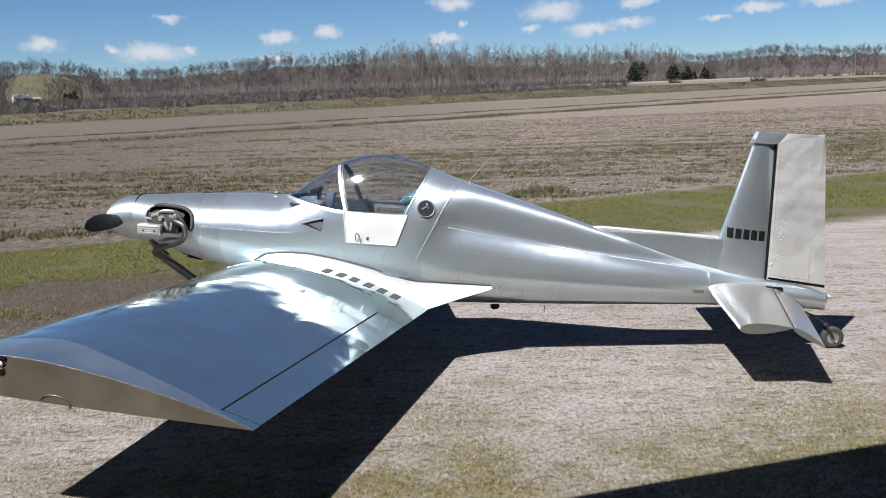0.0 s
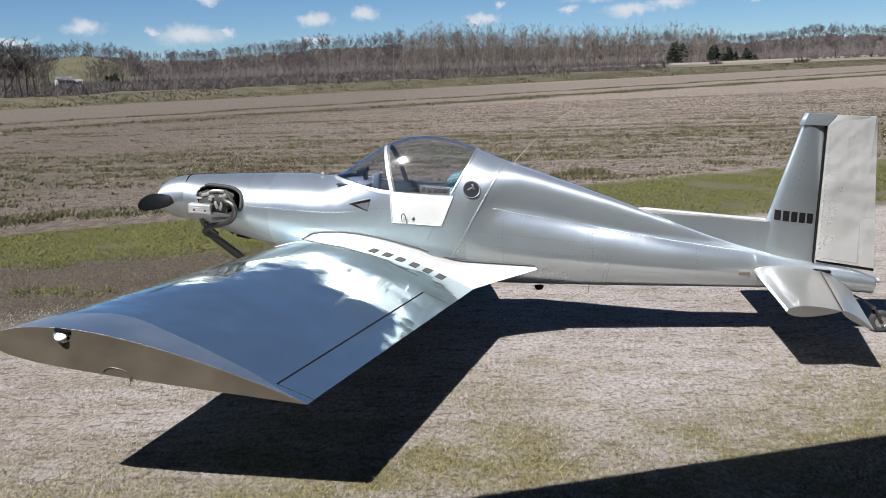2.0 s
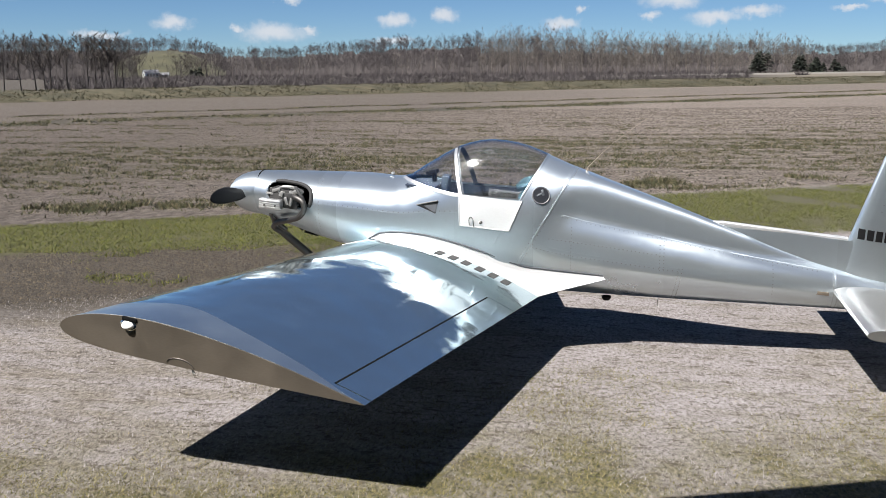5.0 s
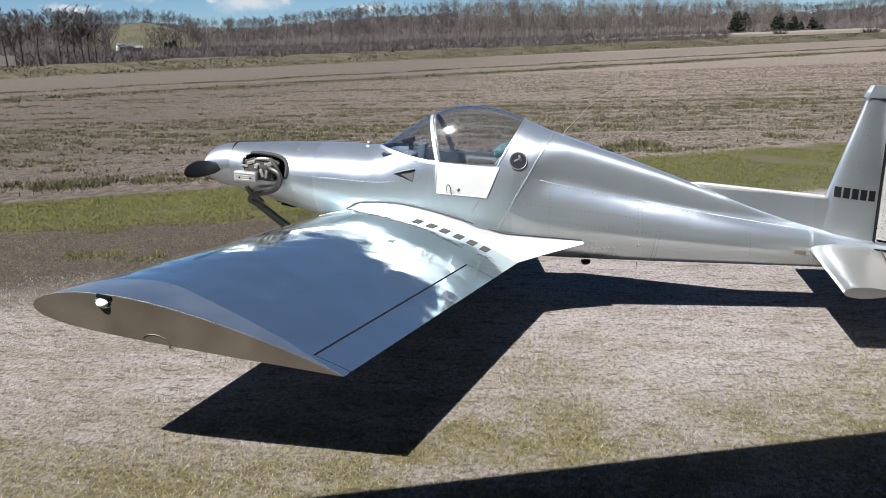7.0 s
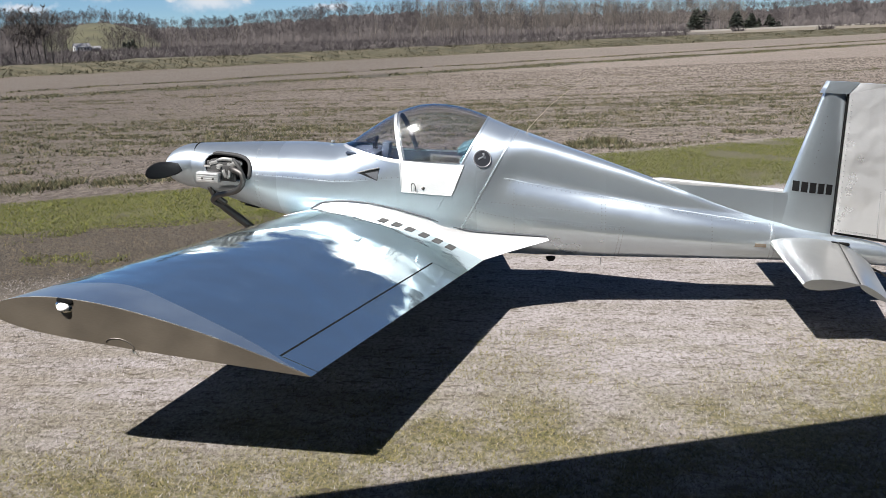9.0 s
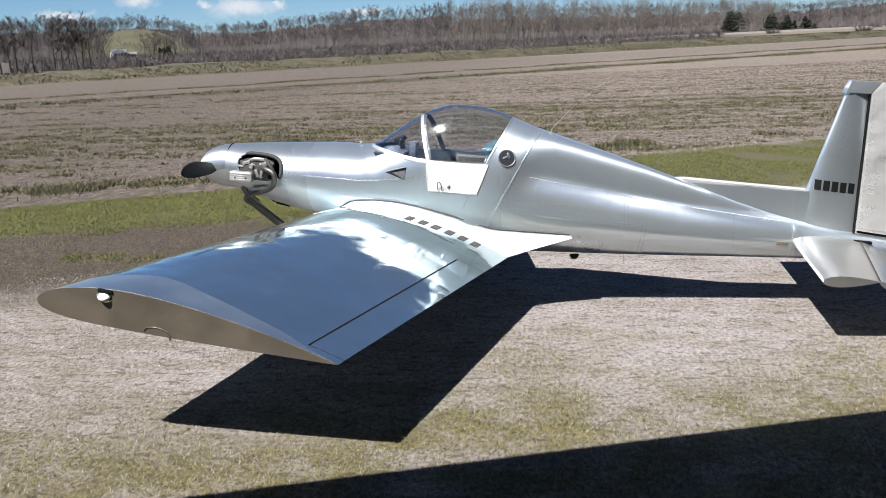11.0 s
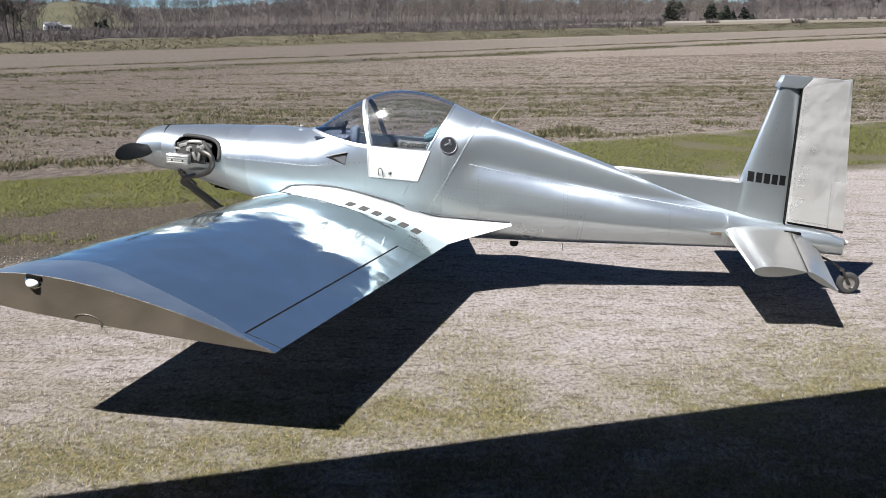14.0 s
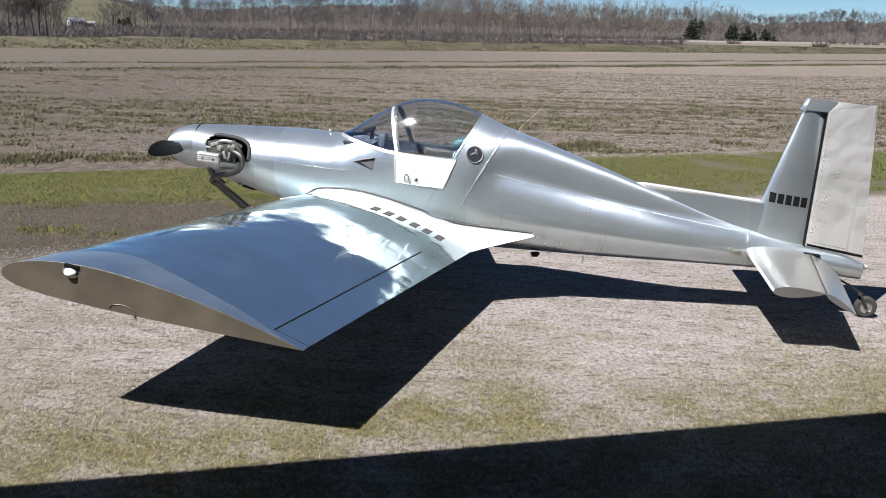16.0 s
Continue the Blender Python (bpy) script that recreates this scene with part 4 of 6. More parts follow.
for s in (-1, 1):
    for i in range(5):
        x0 = 1.40 + 0.052 * i
        z0 = 0.772 - 0.0076 * i
        verts = []
        for dz in (0, 0.033, 0.066):
            for dx in (0, 0.02, 0.04):
                xx, zz = x0 + dx + 0.004 * dz / 0.066, z0 + dz - 0.15 * dx
                verts.append(Vector((xx, s * (fin_half(xx, zz) + 0.0012), zz)))
        part_mesh("mark", verts, [(0, 1, 4, 3), (1, 2, 5, 4), (3, 4, 7, 6), (4, 5, 8, 7)], BLACK, fin, "plain black bar", False)

# wing root fillets, walkway marks, tip fittings
INNER = [(-1.74, 0.70), (-1.68, 0.735), (-1.606, 0.77), (-1.451, 0.778), (-1.298, 0.764), (-1.11, 0.722), (-0.922, 0.669), (-0.68, 0.581), (-0.52, 0.556), (-0.363, 0.54), (-0.152, 0.516)]
OUTER_C = [0.10, 0.16, 0.22, 0.32, 0.43, 0.57, 0.70, 0.86, 0.97]
for s in (1, -1):
    verts, faces, cols = [], [], 7
    for i, (u, z) in enumerate(INNER):
        a = hull_at(u, z, 1, 0.0015)
        if i < 9:
            c = OUTER_C[i]
            vv = table(c, [(0.1, 0.43), (0.4, 0.37), (1, 0.372)])
            b = wing_point(vv, min(c, 0.998), True, 0.002)
        elif i == 9:
            b = Vector((-0.40, -0.298, 0.432))
        else:
            b = Vector((-0.14, -0.243, 0.498))
        if i == 8:
            b = wing_point(0.372, 0.999, True, 0.001)
        for k in range(cols):
            q = k / (cols - 1)
            p = a.lerp(b, q)
            sag = 0.022 * math.sin(math.pi * q) * min(1.0, (len(INNER) - 1 - i) / 4)
            p.z -= sag
            p.y += sag * 0.5
            verts.append(Vector((p.x, s * p.y, p.z)))
    for i in range(len(INNER) - 1):
        for k in range(cols - 1):
            p = i * cols + k
            faces.append((p, p + 1, p + cols + 1, p + cols))
    fillet = part_mesh("wing_fillet", verts, faces, FOLDED, plane, "bright aluminium wing root fillet", sharp=60)
    mod = fillet.modifiers.new("thick", "SOLIDIFY")
    mod.thickness, mod.offset = 0.004, -1
    fillet.modifiers.new("crease", "EDGE_SPLIT").split_angle = radians(45)
    bead = [Vector((p.x, s * p.y, p.z)) for p in [hull_at(u, z + 0.002, 1, 0.002) for u, z in INNER]]
    bm = tube(bmesh.new(), curve_points(bead, 4), 0.006, 6)
    part("sealant_bead", bm, GREY, fillet, "dark sealant bead")

    def on_wing(v, c, out=0.0):
        p = wing_point(v, c, True, out)
        return Vector((p.x, s * p.y, p.z))

    for v0, c0 in ((0.405, 0.548), (0.408, 0.612), (0.412, 0.674), (0.418, 0.74), (0.424, 0.803), (0.43, 0.865)):
        vs_ = [on_wing(v0 + dv, c0 + dc, 0.0015) for dc in (-0.02, -0.003, 0.014) for dv in (-0.05, 0.042)]
        part_mesh("walkway_mark", vs_, [(0, 1, 3, 2), (2, 3, 5, 4)], material("grip_black", (0.03, 0.03, 0.03), 0.9) if s == 1 and c0 < 0.56 else bpy.data.materials["grip_black"], plane, "black anti-slip patch", False)
    line = lambda pts: [(on_wing(v, c), (on_wing(v + 0.01, c) - on_wing(v - 0.01, c)).cross(on_wing(v, c + 0.005) - on_wing(v, c - 0.005)) * -s) for v, c in pts]
    ribbon("wing_lap", line([(v, 0.30) for v in np.linspace(0.45, 2.5, 20)]), 0.008, 0.0008, WINGSKIN, plane)
    ribbon("wing_lap", line([(v, 0.04) for v in np.linspace(0.45, 2.5, 20)]), 0.006, 0.0008, WINGSKIN, plane)
    ribbon("wing_lap", line([(0.80, c) for c in np.linspace(HINGE, 0.99, 6)]), 0.006, 0.0008, WINGSKIN, plane)
    ribbon("wing_lap", line([(v, 0.868) for v in np.linspace(0.42, 0.80, 6)]), 0.006, 0.0008, WINGSKIN, plane)
    ribbon("hinge", line([(v, HINGE + 0.0035) for v in np.linspace(0.81, 2.49, 24)]), 0.0065, 0.0006, GAP, plane, "dark piano hinge line")
    # position light let into the tip
    at = Matrix.Translation((-2.095, -s * 2.556, 0.772)) @ pose(0, 0, 0, 0, 11, 0)
    light = new("position_light")
    light.parent = plane
    light["label"] = "clear wing tip light with silver reflector"
    ball = lambda r, h: [Vector((r[0] * math.cos(a) * math.sin(b), -s * h * math.cos(b), r[1] * math.sin(a) * math.sin(b) + r[2] * math.cos(b))) for b in [math.pi / 2 * i / 7 for i in range(8)] for a in [2 * math.pi * k / 20 for k in range(20)]]
    quads = [(i * 20 + k, i * 20 + (k + 1) % 20, (i + 1) * 20 + (k + 1) % 20, (i + 1) * 20 + k) for i in range(7) for k in range(20)]
    part_mesh("reflector", [at @ p for p in ball((0.029, 0.019, -0.005), 0.027)], quads, WHITE, light)
    part_mesh("lens_rim", [at @ Vector((p.x, p.y, p.z)) for p in ball((0.039, 0.026, -0.004), 0.008)], quads, CHROME, light)
    # Black block above the lens stands in for the shade there.
    bm = bmesh.new()
    box(bm, at @ Vector((0.004, -s * 0.002, 0.026)), (0.072, 0.012, 0.020), pose(0, 0, 0, 0, 11, 0), 0.006)
    part("recess_shade", bm, GAP, light)
    # tie-down ring
    arc = [Vector((-1.865 + 0.062 * math.cos(a), -s * 2.559, 0.600 - 0.20 * 0.062 * math.cos(a) + 0.034 * math.sin(a))) for a in np.linspace(0.1, math.pi * 0.95, 16)]
    bm = tube(bmesh.new(), arc, 0.0013, 6)
    part("tip_stiffener", bm, STEEL, plane)
    bm = tube(bmesh.new(), [(-1.815, -s * 2.545, 0.60), (-1.815, -s * 2.545, 0.572), (-1.808, -s * 2.545, 0.566)], 0.006, 8)
    part("tie_down", bm, CAST, plane)

tip_heads = []
for s in (1, -1):
    for a in np.arange(0.05, 0.98, 0.04):
        p = Vector((1.676, -s * 0.036, 0.51)).lerp(Vector((1.712, -s * 0.036, 1.36)), a)
        p.x += 0.012
        tip_heads.append((p, Vector((0, -s, 0))))
        p = Vector((1.95, -s * 0.0135, 0.47)).lerp(Vector((1.955, -s * 0.0135, 0.76)), a)
        tip_heads.append((p - Vector((0.012, 0, 0)), Vector((0, -s, 0))))
        x_ = 1.69 + 0.25 * a
        tip_heads.append((Vector((x_, -s * (0.035 - 0.02 * a), 0.515 - 0.045 * a)), Vector((0, -s, 0))))
    for a in np.arange(0.1, 0.9, 0.1):
        z_ = 0.9 + 0.42 * a
        x_ = 1.49 + 0.08 * a + 0.03
        tip_heads.append((Vector((x_, -s * (fin_half(x_, z_) + 0.0005), z_)), Vector((0, -s, 0))))
tagged(part_mesh("rivets", *dots(tip_heads, 0.0038), RIVET, fuselage, "", False), kind="stuff")

# small fittings
bm = tube(bmesh.new(), [(-0.281, 0, 1.165), (-0.275, 0, 1.195), (-0.129, 0, 1.345), (0.10, 0, 1.52)], [0.008, 0.003, 0.0011, 0.0007], 6)
part("whip_antenna", bm, GROUNDTINT, plane, "thin whip antenna")
bm = lathe(bmesh.new(), [(0.001, 0.03), (0.012, 0.026), (0.018, 0.012), (0.018, 0.0), (0.001, 0.0)], Matrix.Translation((2.062, 0, 0.352)) @ pose(0, 0, 0, 0, 90, 0), 14)
part("tail_light", bm, material("lamp_lens", (0.35, 0.36, 0.35), 0.15), plane, "small clear tail light")
bm = bmesh.new()
box(bm, (2.04, 0, 0.325), (0.05, 0.035, 0.02), None, 0.004)
box(bm, (2.05, 0, 0.36), (0.03, 0.05, 0.03), None, 0.004)
part("tail_bracket", bm, CAST, plane)
bm = bmesh.new()
box(bm, (1.70, -0.088, 0.437), (0.11, 0.03, 0.016), pose(0, 0, 0, 0, 6, 0), 0.004)
part("elevator_slot", bm, GAP, plane, "dark elevator horn slot")
bm = lathe(bmesh.new(), [(0.001, -0.03), (0.02, -0.026), (0.03, -0.012), (0.032, 0.0), (0.001, 0.0)], Matrix.Translation((-0.13, -0.08, 0.347)), 16)
part("belly_drain", bm, BLACK, plane, "small black belly fitting")
bm = tube(bmesh.new(), [(0.20, -0.1, 0.345), (0.20, -0.1, 0.30)], 0.004, 6)
part("drain_tube", bm, CAST, plane)
bm = bmesh.new()
box(bm, (1.19, hull_at(1.19, 0.435).y - 0.001, 0.435), (0.10, 0.003, 0.022), pose(0, 0, 0, 0, 4, -4), 0.001)
part("data_plate", bm, GROUNDTINT, plane, "dull data plate")

# main wheels
for s in (1, -1):
    gear = new("main_gear")
    gear.parent = plane
    gear["label"] = "spring leg with a small main wheel"
    bm = tube(bmesh.new(), [(-1.62, -s * 0.22, 0.56), (-1.66, -s * 0.45, 0.34), (-1.70, -s * 0.62, 0.17)], [0.02, 0.017, 0.015], 10)
    part("leg", bm, STEEL, gear)
    AXM = Matrix.Translation((-1.70, -s * 0.68, 0.165)) @ pose(0, 0, 0, 90, 0, 0)
    bm = lathe(bmesh.new(), [(0.085, -0.045), (0.12, -0.055), (0.15, -0.045), (0.163, -0.02), (0.165, 0), (0.163, 0.02), (0.15, 0.045), (0.12, 0.055), (0.085, 0.045), (0.085, -0.045)], AXM, 32)
    part("tyre", bm, RUBBER, gear)
    bm = lathe(bmesh.new(), [(0.001, -0.04), (0.03, -0.045), (0.035, -0.03), (0.085, -0.035), (0.085, 0.035), (0.035, 0.03), (0.03, 0.045), (0.001, 0.04)], AXM, 24)
    part("rim", bm, CAST, gear)

# ---- ground ----
# Object axes of the ground are those of the aircraft: x aft, y away from the hangar.
def math_node(m, op, a, b=None, clamp=False):
    n = m.node_tree.nodes.new("ShaderNodeMath")
    n.operation, n.use_clamp = op, clamp
    for sock, v in zip(n.inputs, (a, b)):
        if v is None:
            continue
        if isinstance(v, (int, float)):
            sock.default_value = v
        else:
            wire(m, v, sock)
    return n.outputs[0]


def band(m, value, lo, hi, soft):
    """1 between lo and hi, with soft edges."""
    return math_node(m, "MULTIPLY", mapped(m, value, lo - soft, lo + soft, 0, 1), mapped(m, value, hi - soft, hi + soft, 1, 0))


GROUND = material("dry_field", (0.3, 0.26, 0.2), 0.95)
at = coords(GROUND)
split = GROUND.node_tree.nodes.new("ShaderNodeSeparateXYZ")
wire(GROUND, at, split.inputs[0])
gx, gy = split.outputs[0], split.outputs[1]
g = GROUND
big = noise_tex(g, at, 0.55, 4, 0.6)
mid = noise_tex(g, at, 3.2, 5, 0.65)
flecks = noise_tex(g, coords(g, "Object", (19, 11, 20)), 2.4, 7, 0.82)
grit = noise_tex(g, at, 120, 3, 0.7)
wob = math_node(g, "MULTIPLY", math_node(g, "SUBTRACT", big, 0.5), 3.4)
frayed = math_node(g, "MULTIPLY", math_node(g, "SUBTRACT", noise_tex(g, coords(g, "Object", (0.5, 1.0, 1)), 1.4, 7, 0.75), 0.5), 3.6)
straw = ramp(g, flecks, [(0.38, (0.040, 0.032, 0.027)), (0.44, (0.144, 0.126, 0.120)), (0.52, (0.220, 0.202, 0.200)), (0.63, (0.296, 0.280, 0.284))])
green = ramp(g, flecks, [(0.38, (0.014, 0.012, 0.003)), (0.46, (0.050, 0.046, 0.008)), (0.54, (0.091, 0.077, 0.018)), (0.63, (0.165, 0.126, 0.064))])
soil = ramp(g, flecks, [(0.38, (0.007, 0.004, 0.002)), (0.5, (0.020, 0.0135, 0.0065)), (0.62, (0.048, 0.036, 0.020))])
clods = noise_tex(g, coords(g, "Object", (1.5, 0.8, 1.0)), 5.5, 8, 0.8)
field = ramp(g, clods, [(0.38, (0.032, 0.023, 0.017)), (0.46, (0.105, 0.083, 0.068)), (0.54, (0.168, 0.139, 0.118)), (0.64, (0.235, 0.203, 0.179))])
weeds = ramp(g, clods, [(0.3, (0.016, 0.014, 0.006)), (0.5, (0.044, 0.038, 0.016)), (0.7, (0.085, 0.065, 0.044))])
streak = noise_tex(g, coords(g, "Object", (0.7, 3.2, 1)), 1.6, 5, 0.65)
col = mixed(g, mapped(g, streak, 0.46, 0.62, 0.0, 0.55), straw, ramp(g, flecks, [(0.34, (0.038, 0.030, 0.019)), (0.45, (0.089, 0.076, 0.052)), (0.55, (0.130, 0.114, 0.084)), (0.63, (0.178, 0.162, 0.130))]))
col = mixed(g, mapped(g, mid, 0.36, 0.52, 0.45, 0.0), col, (0.66, 0.63, 0.58), "MULTIPLY")
trodden = math_node(g, "MULTIPLY", mapped(g, math_node(g, "ADD", gx, wob), -1.2, -4.0, 0, 1), mapped(g, streak, 0.36, 0.58, 0.15, 0.75))
col = mixed(g, trodden, col, ramp(g, flecks, [(0.38, (0.040, 0.030, 0.021)), (0.46, (0.100, 0.082, 0.061)), (0.54, (0.156, 0.133, 0.104)), (0.63, (0.232, 0.206, 0.170))]))
# olive grass in front of the hangar
near_green = math_node(g, "MULTIPLY", mapped(g, math_node(g, "ADD", gy, math_node(g, "ADD", wob, math_node(g, "MULTIPLY", gx, -0.30))), -1.05, -2.0, 0, 1), mapped(g, mid, 0.38, 0.56, 0.12, 0.85))
col = mixed(g, near_green, col, green)
# brown soil and a green strip beyond the wing
tilt = math_node(g, "SUBTRACT", gy, math_node(g, "MULTIPLY", gx, 0.27))
edge_n = math_node(g, "ADD", math_node(g, "SUBTRACT", gy, math_node(g, "MULTIPLY", gx, 0.32)), math_node(g, "MULTIPLY", frayed, 0.12))
edge_d = math_node(g, "ADD", math_node(g, "SUBTRACT", gy, math_node(g, "MULTIPLY", gx, 0.5)), math_node(g, "MULTIPLY", frayed, 0.12))
left_of = mapped(g, gx, -1.6, -2.8, 0, 1)
col = mixed(g, math_node(g, "MULTIPLY", math_node(g, "MULTIPLY", mapped(g, math_node(g, "ADD", edge_d, math_node(g, "MULTIPLY", wob, 0.3)), 1.5, 2.7, 0, 1), left_of), mapped(g, mid, 0.35, 0.55, 0.88, 1.0)), col, soil)
strip = math_node(g, "MULTIPLY", mapped(g, math_node(g, "ADD", edge_n, math_node(g, "MULTIPLY", wob, 0.2)), 3.65, 4.15, 0, 1), mapped(g, math_node(g, "ADD", edge_d, math_node(g, "MULTIPLY", wob, 0.2)), 6.85, 7.35, 1, 0))
col = mixed(g, math_node(g, "MULTIPLY", strip, 0.85), col, soil)
col = mixed(g, math_node(g, "MULTIPLY", math_node(g, "MULTIPLY", strip, mapped(g, gx, -2.5, 0.5, 1.0, 0.6)), mapped(g, mid, 0.32, 0.50, 0.35, 0.95)), col, ramp(g, flecks, [(0.38, (0.014, 0.016, 0.003)), (0.5, (0.048, 0.048, 0.009)), (0.62, (0.090, 0.082, 0.024))]))
# fallow field with weedy rows
fallow = mapped(g, math_node(g, "ADD", edge_d, math_node(g, "MULTIPLY", wob, 0.2)), 7.0, 7.4, 0, 1)
col = mixed(g, fallow, col, field)
col = mixed(g, math_node(g, "MULTIPLY", fallow, mapped(g, math_node(g, "ADD", gx, wob), 1.0, -13.0, 0.0, 1.0)), col, (0.48, 0.45, 0.42), "MULTIPLY")
rows = noise_tex(g, coords(g, "Object", (0.35, 2.2, 1)), 1.3, 4, 0.6)
weedy = math_node(g, "MULTIPLY", band(g, math_node(g, "ADD", tilt, wob), 10.0, 19.0, 1.2), mapped(g, rows, 0.46, 0.6, 0.0, 0.75))
col = mixed(g, weedy, col, weeds)
clump = noise_tex(g, coords(g, "Object", (1.0, 1.5, 1)), 4.5, 7, 0.78)
# far strips run across the field at a slant
far_d = math_node(g, "MULTIPLY", math_node(g, "SUBTRACT", gy, math_node(g, "MULTIPLY", gx, 0.9)), 0.743)
far_w = math_node(g, "ADD", far_d, math_node(g, "ADD", math_node(g, "MULTIPLY", wob, 0.12), frayed))
col = mixed(g, math_node(g, "MULTIPLY", band(g, far_w, 31.0, 33.5, 0.5), 0.95), col, ramp(g, mid, [(0.35, (0.014, 0.012, 0.007)), (0.65, (0.039, 0.034, 0.018))]))
col = mixed(g, math_node(g, "MULTIPLY", band(g, far_w, 34.2, 37.4, 0.3), 0.6), col, ramp(g, clump, [(0.38, (0.050, 0.040, 0.031)), (0.62, (0.102, 0.086, 0.068))]))
col = mixed(g, math_node(g, "MULTIPLY", band(g, far_w, 38.2, 39.6, 0.4), 0.85), col, (0.035, 0.027, 0.018))
col = mixed(g, math_node(g, "MULTIPLY", band(g, far_w, 40.5, 58.0, 1.5), 0.6), col, ramp(g, clump, [(0.38, (0.046, 0.037, 0.029)), (0.62, (0.096, 0.080, 0.063))]))
brushy = mapped(g, math_node(g, "SUBTRACT", gx, math_node(g, "MULTIPLY", gy, 0.13)), 2, 14, 1.0, 0.0)
col = mixed(g, math_node(g, "MULTIPLY", mapped(g, far_w, 68, 74, 0, 1), 0.85), col, mixed(g, brushy, ramp(g, big, [(0.35, (0.070, 0.060, 0.040)), (0.65, (0.110, 0.096, 0.070))]), ramp(g, clump, [(0.35, (0.018, 0.015, 0.011)), (0.65, (0.050, 0.041, 0.030))])))
col = mixed(g, mapped(g, grit, 0.3, 0.7, 0.0, 0.25), col, (0.55, 0.5, 0.44), "MULTIPLY")
col = mixed(g, math_node(g, "MULTIPLY", math_node(g, "MULTIPLY", fallow, mapped(g, far_d, 28, 31, 1, 0)), mapped(g, clump, 0.5, 0.6, 0.0, 0.5)), col, ramp(g, grit, [(0.35, (0.014, 0.014, 0.006)), (0.65, (0.042, 0.035, 0.017))]))
col = mixed(g, math_node(g, "MULTIPLY", mapped(g, gy, 3.4, 2.6, 0, 1), mapped(g, clump, 0.60, 0.70, 0.0, 0.35)), col, (0.083, 0.070, 0.046))
scar = noise_tex(g, coords(g, "Object", (3.6, 8.0, 1)), 2.0, 5, 0.75)
col = mixed(g, math_node(g, "MULTIPLY", mapped(g, gy, 3.4, 2.6, 0, 1), mapped(g, scar, 0.555, 0.60, 0.0, 0.8)), col, (0.044, 0.034, 0.021))
wire(g, col, socket(g, "Base Color"))
first = node(g, "ShaderNodeBump", Strength=0.9, Distance=0.016)
wire(g, flecks, first.inputs["Height"])
second = node(g, "ShaderNodeBump", Strength=1.0, Distance=0.09)
wire(g, math_node(g, "MULTIPLY", clods, fallow), second.inputs["Height"])
wire(g, first.outputs["Normal"], second.inputs["Normal"])
bumped(g, mid, 0.6, 0.03, second.outputs["Normal"])


def ground_z(x, y):
    """Soft unevenness beyond the strip on which the aircraft stands."""
    far_ = min(1.0, max(0.0, (y - 5.0) / 10.0))
    return far_ * (0.018 * math.sin(0.9 * y + 0.13 * x) + 0.015 * math.sin(0.31 * x - 0.4 * y))


xs = [-3000, -900, -300, -120, -60] + list(np.linspace(-40, 60, 101)) + [90, 150, 350, 900, 3000]
ys = [-400, -60, -12] + list(np.linspace(-6, 70, 153)) + [80, 100, 140, 200, 400, 900, 2000, 4500]
gv = [(x, y, ground_z(x, y) if y < 75 else 0.0) for y in ys for x in xs]
nx_ = len(xs)
gf = [(j * nx_ + i, j * nx_ + i + 1, (j + 1) * nx_ + i + 1, (j + 1) * nx_ + i) for j in range(len(ys) - 1) for i in range(nx_ - 1)]
ground = new("ground", mesh_of("ground", gv, gf, GROUND))
tagged(ground, "dry winter grass running into a brown fallow field", "ground", "", "structure")
ground.matrix_world = SITE


def fast_mesh(name, verts, faces, mat):
    """A mesh of triangles from number arrays."""
    me = bpy.data.meshes.new(name)
    me.vertices.add(len(verts))
    me.vertices.foreach_set("co", np.asarray(verts, dtype=np.float32).ravel())
    f = np.asarray(faces, dtype=np.int32)
    me.loops.add(f.size)
    me.loops.foreach_set("vertex_index", f.ravel())
    me.polygons.add(len(f))
    me.polygons.foreach_set("loop_start", np.arange(0, f.size, f.shape[1], dtype=np.int32))
    me.update(calc_edges=True)
    me.materials.append(mat)
    return me


def island_colours(name, stops, rough=0.9):
    m = material(name, stops[0][1], rough)
    geo = m.node_tree.nodes.new("ShaderNodeNewGeometry")
    wire(m, ramp(m, geo.outputs["Random Per Island"], stops), socket(m, "Base Color"))
    return m


def blades(rng, x, y, height, width, lean):
    """One triangle for each blade of grass."""
    n = len(x)
    a = rng.uniform(0, 2 * np.pi, n)
    b = rng.uniform(0, 2 * np.pi, n)
    h = height * rng.uniform(0.45, 1.2, n)
    w = width * rng.uniform(0.6, 1.3, n)
    l = lean * h * rng.uniform(0.3, 1.4, n)
    z = np.array([ground_z(p, q) for p, q in zip(x, y)]) if y.max() > 5 else np.zeros(n)
    p0 = np.stack([x - w * np.cos(a), y - w * np.sin(a), z - 0.003], 1)
    p1 = np.stack([x + w * np.cos(a), y + w * np.sin(a), z - 0.003], 1)
    p2 = np.stack([x + l * np.cos(b), y + l * np.sin(b), z + h], 1)
    v = np.stack([p0, p1, p2], 1).reshape(-1, 3)
    return v, np.arange(3 * n).reshape(-1, 3)


def patch(x, y, scale):
    return np.array([noise.noise(Vector((p * scale, q * scale, 3.1))) for p, q in zip(x, y)])


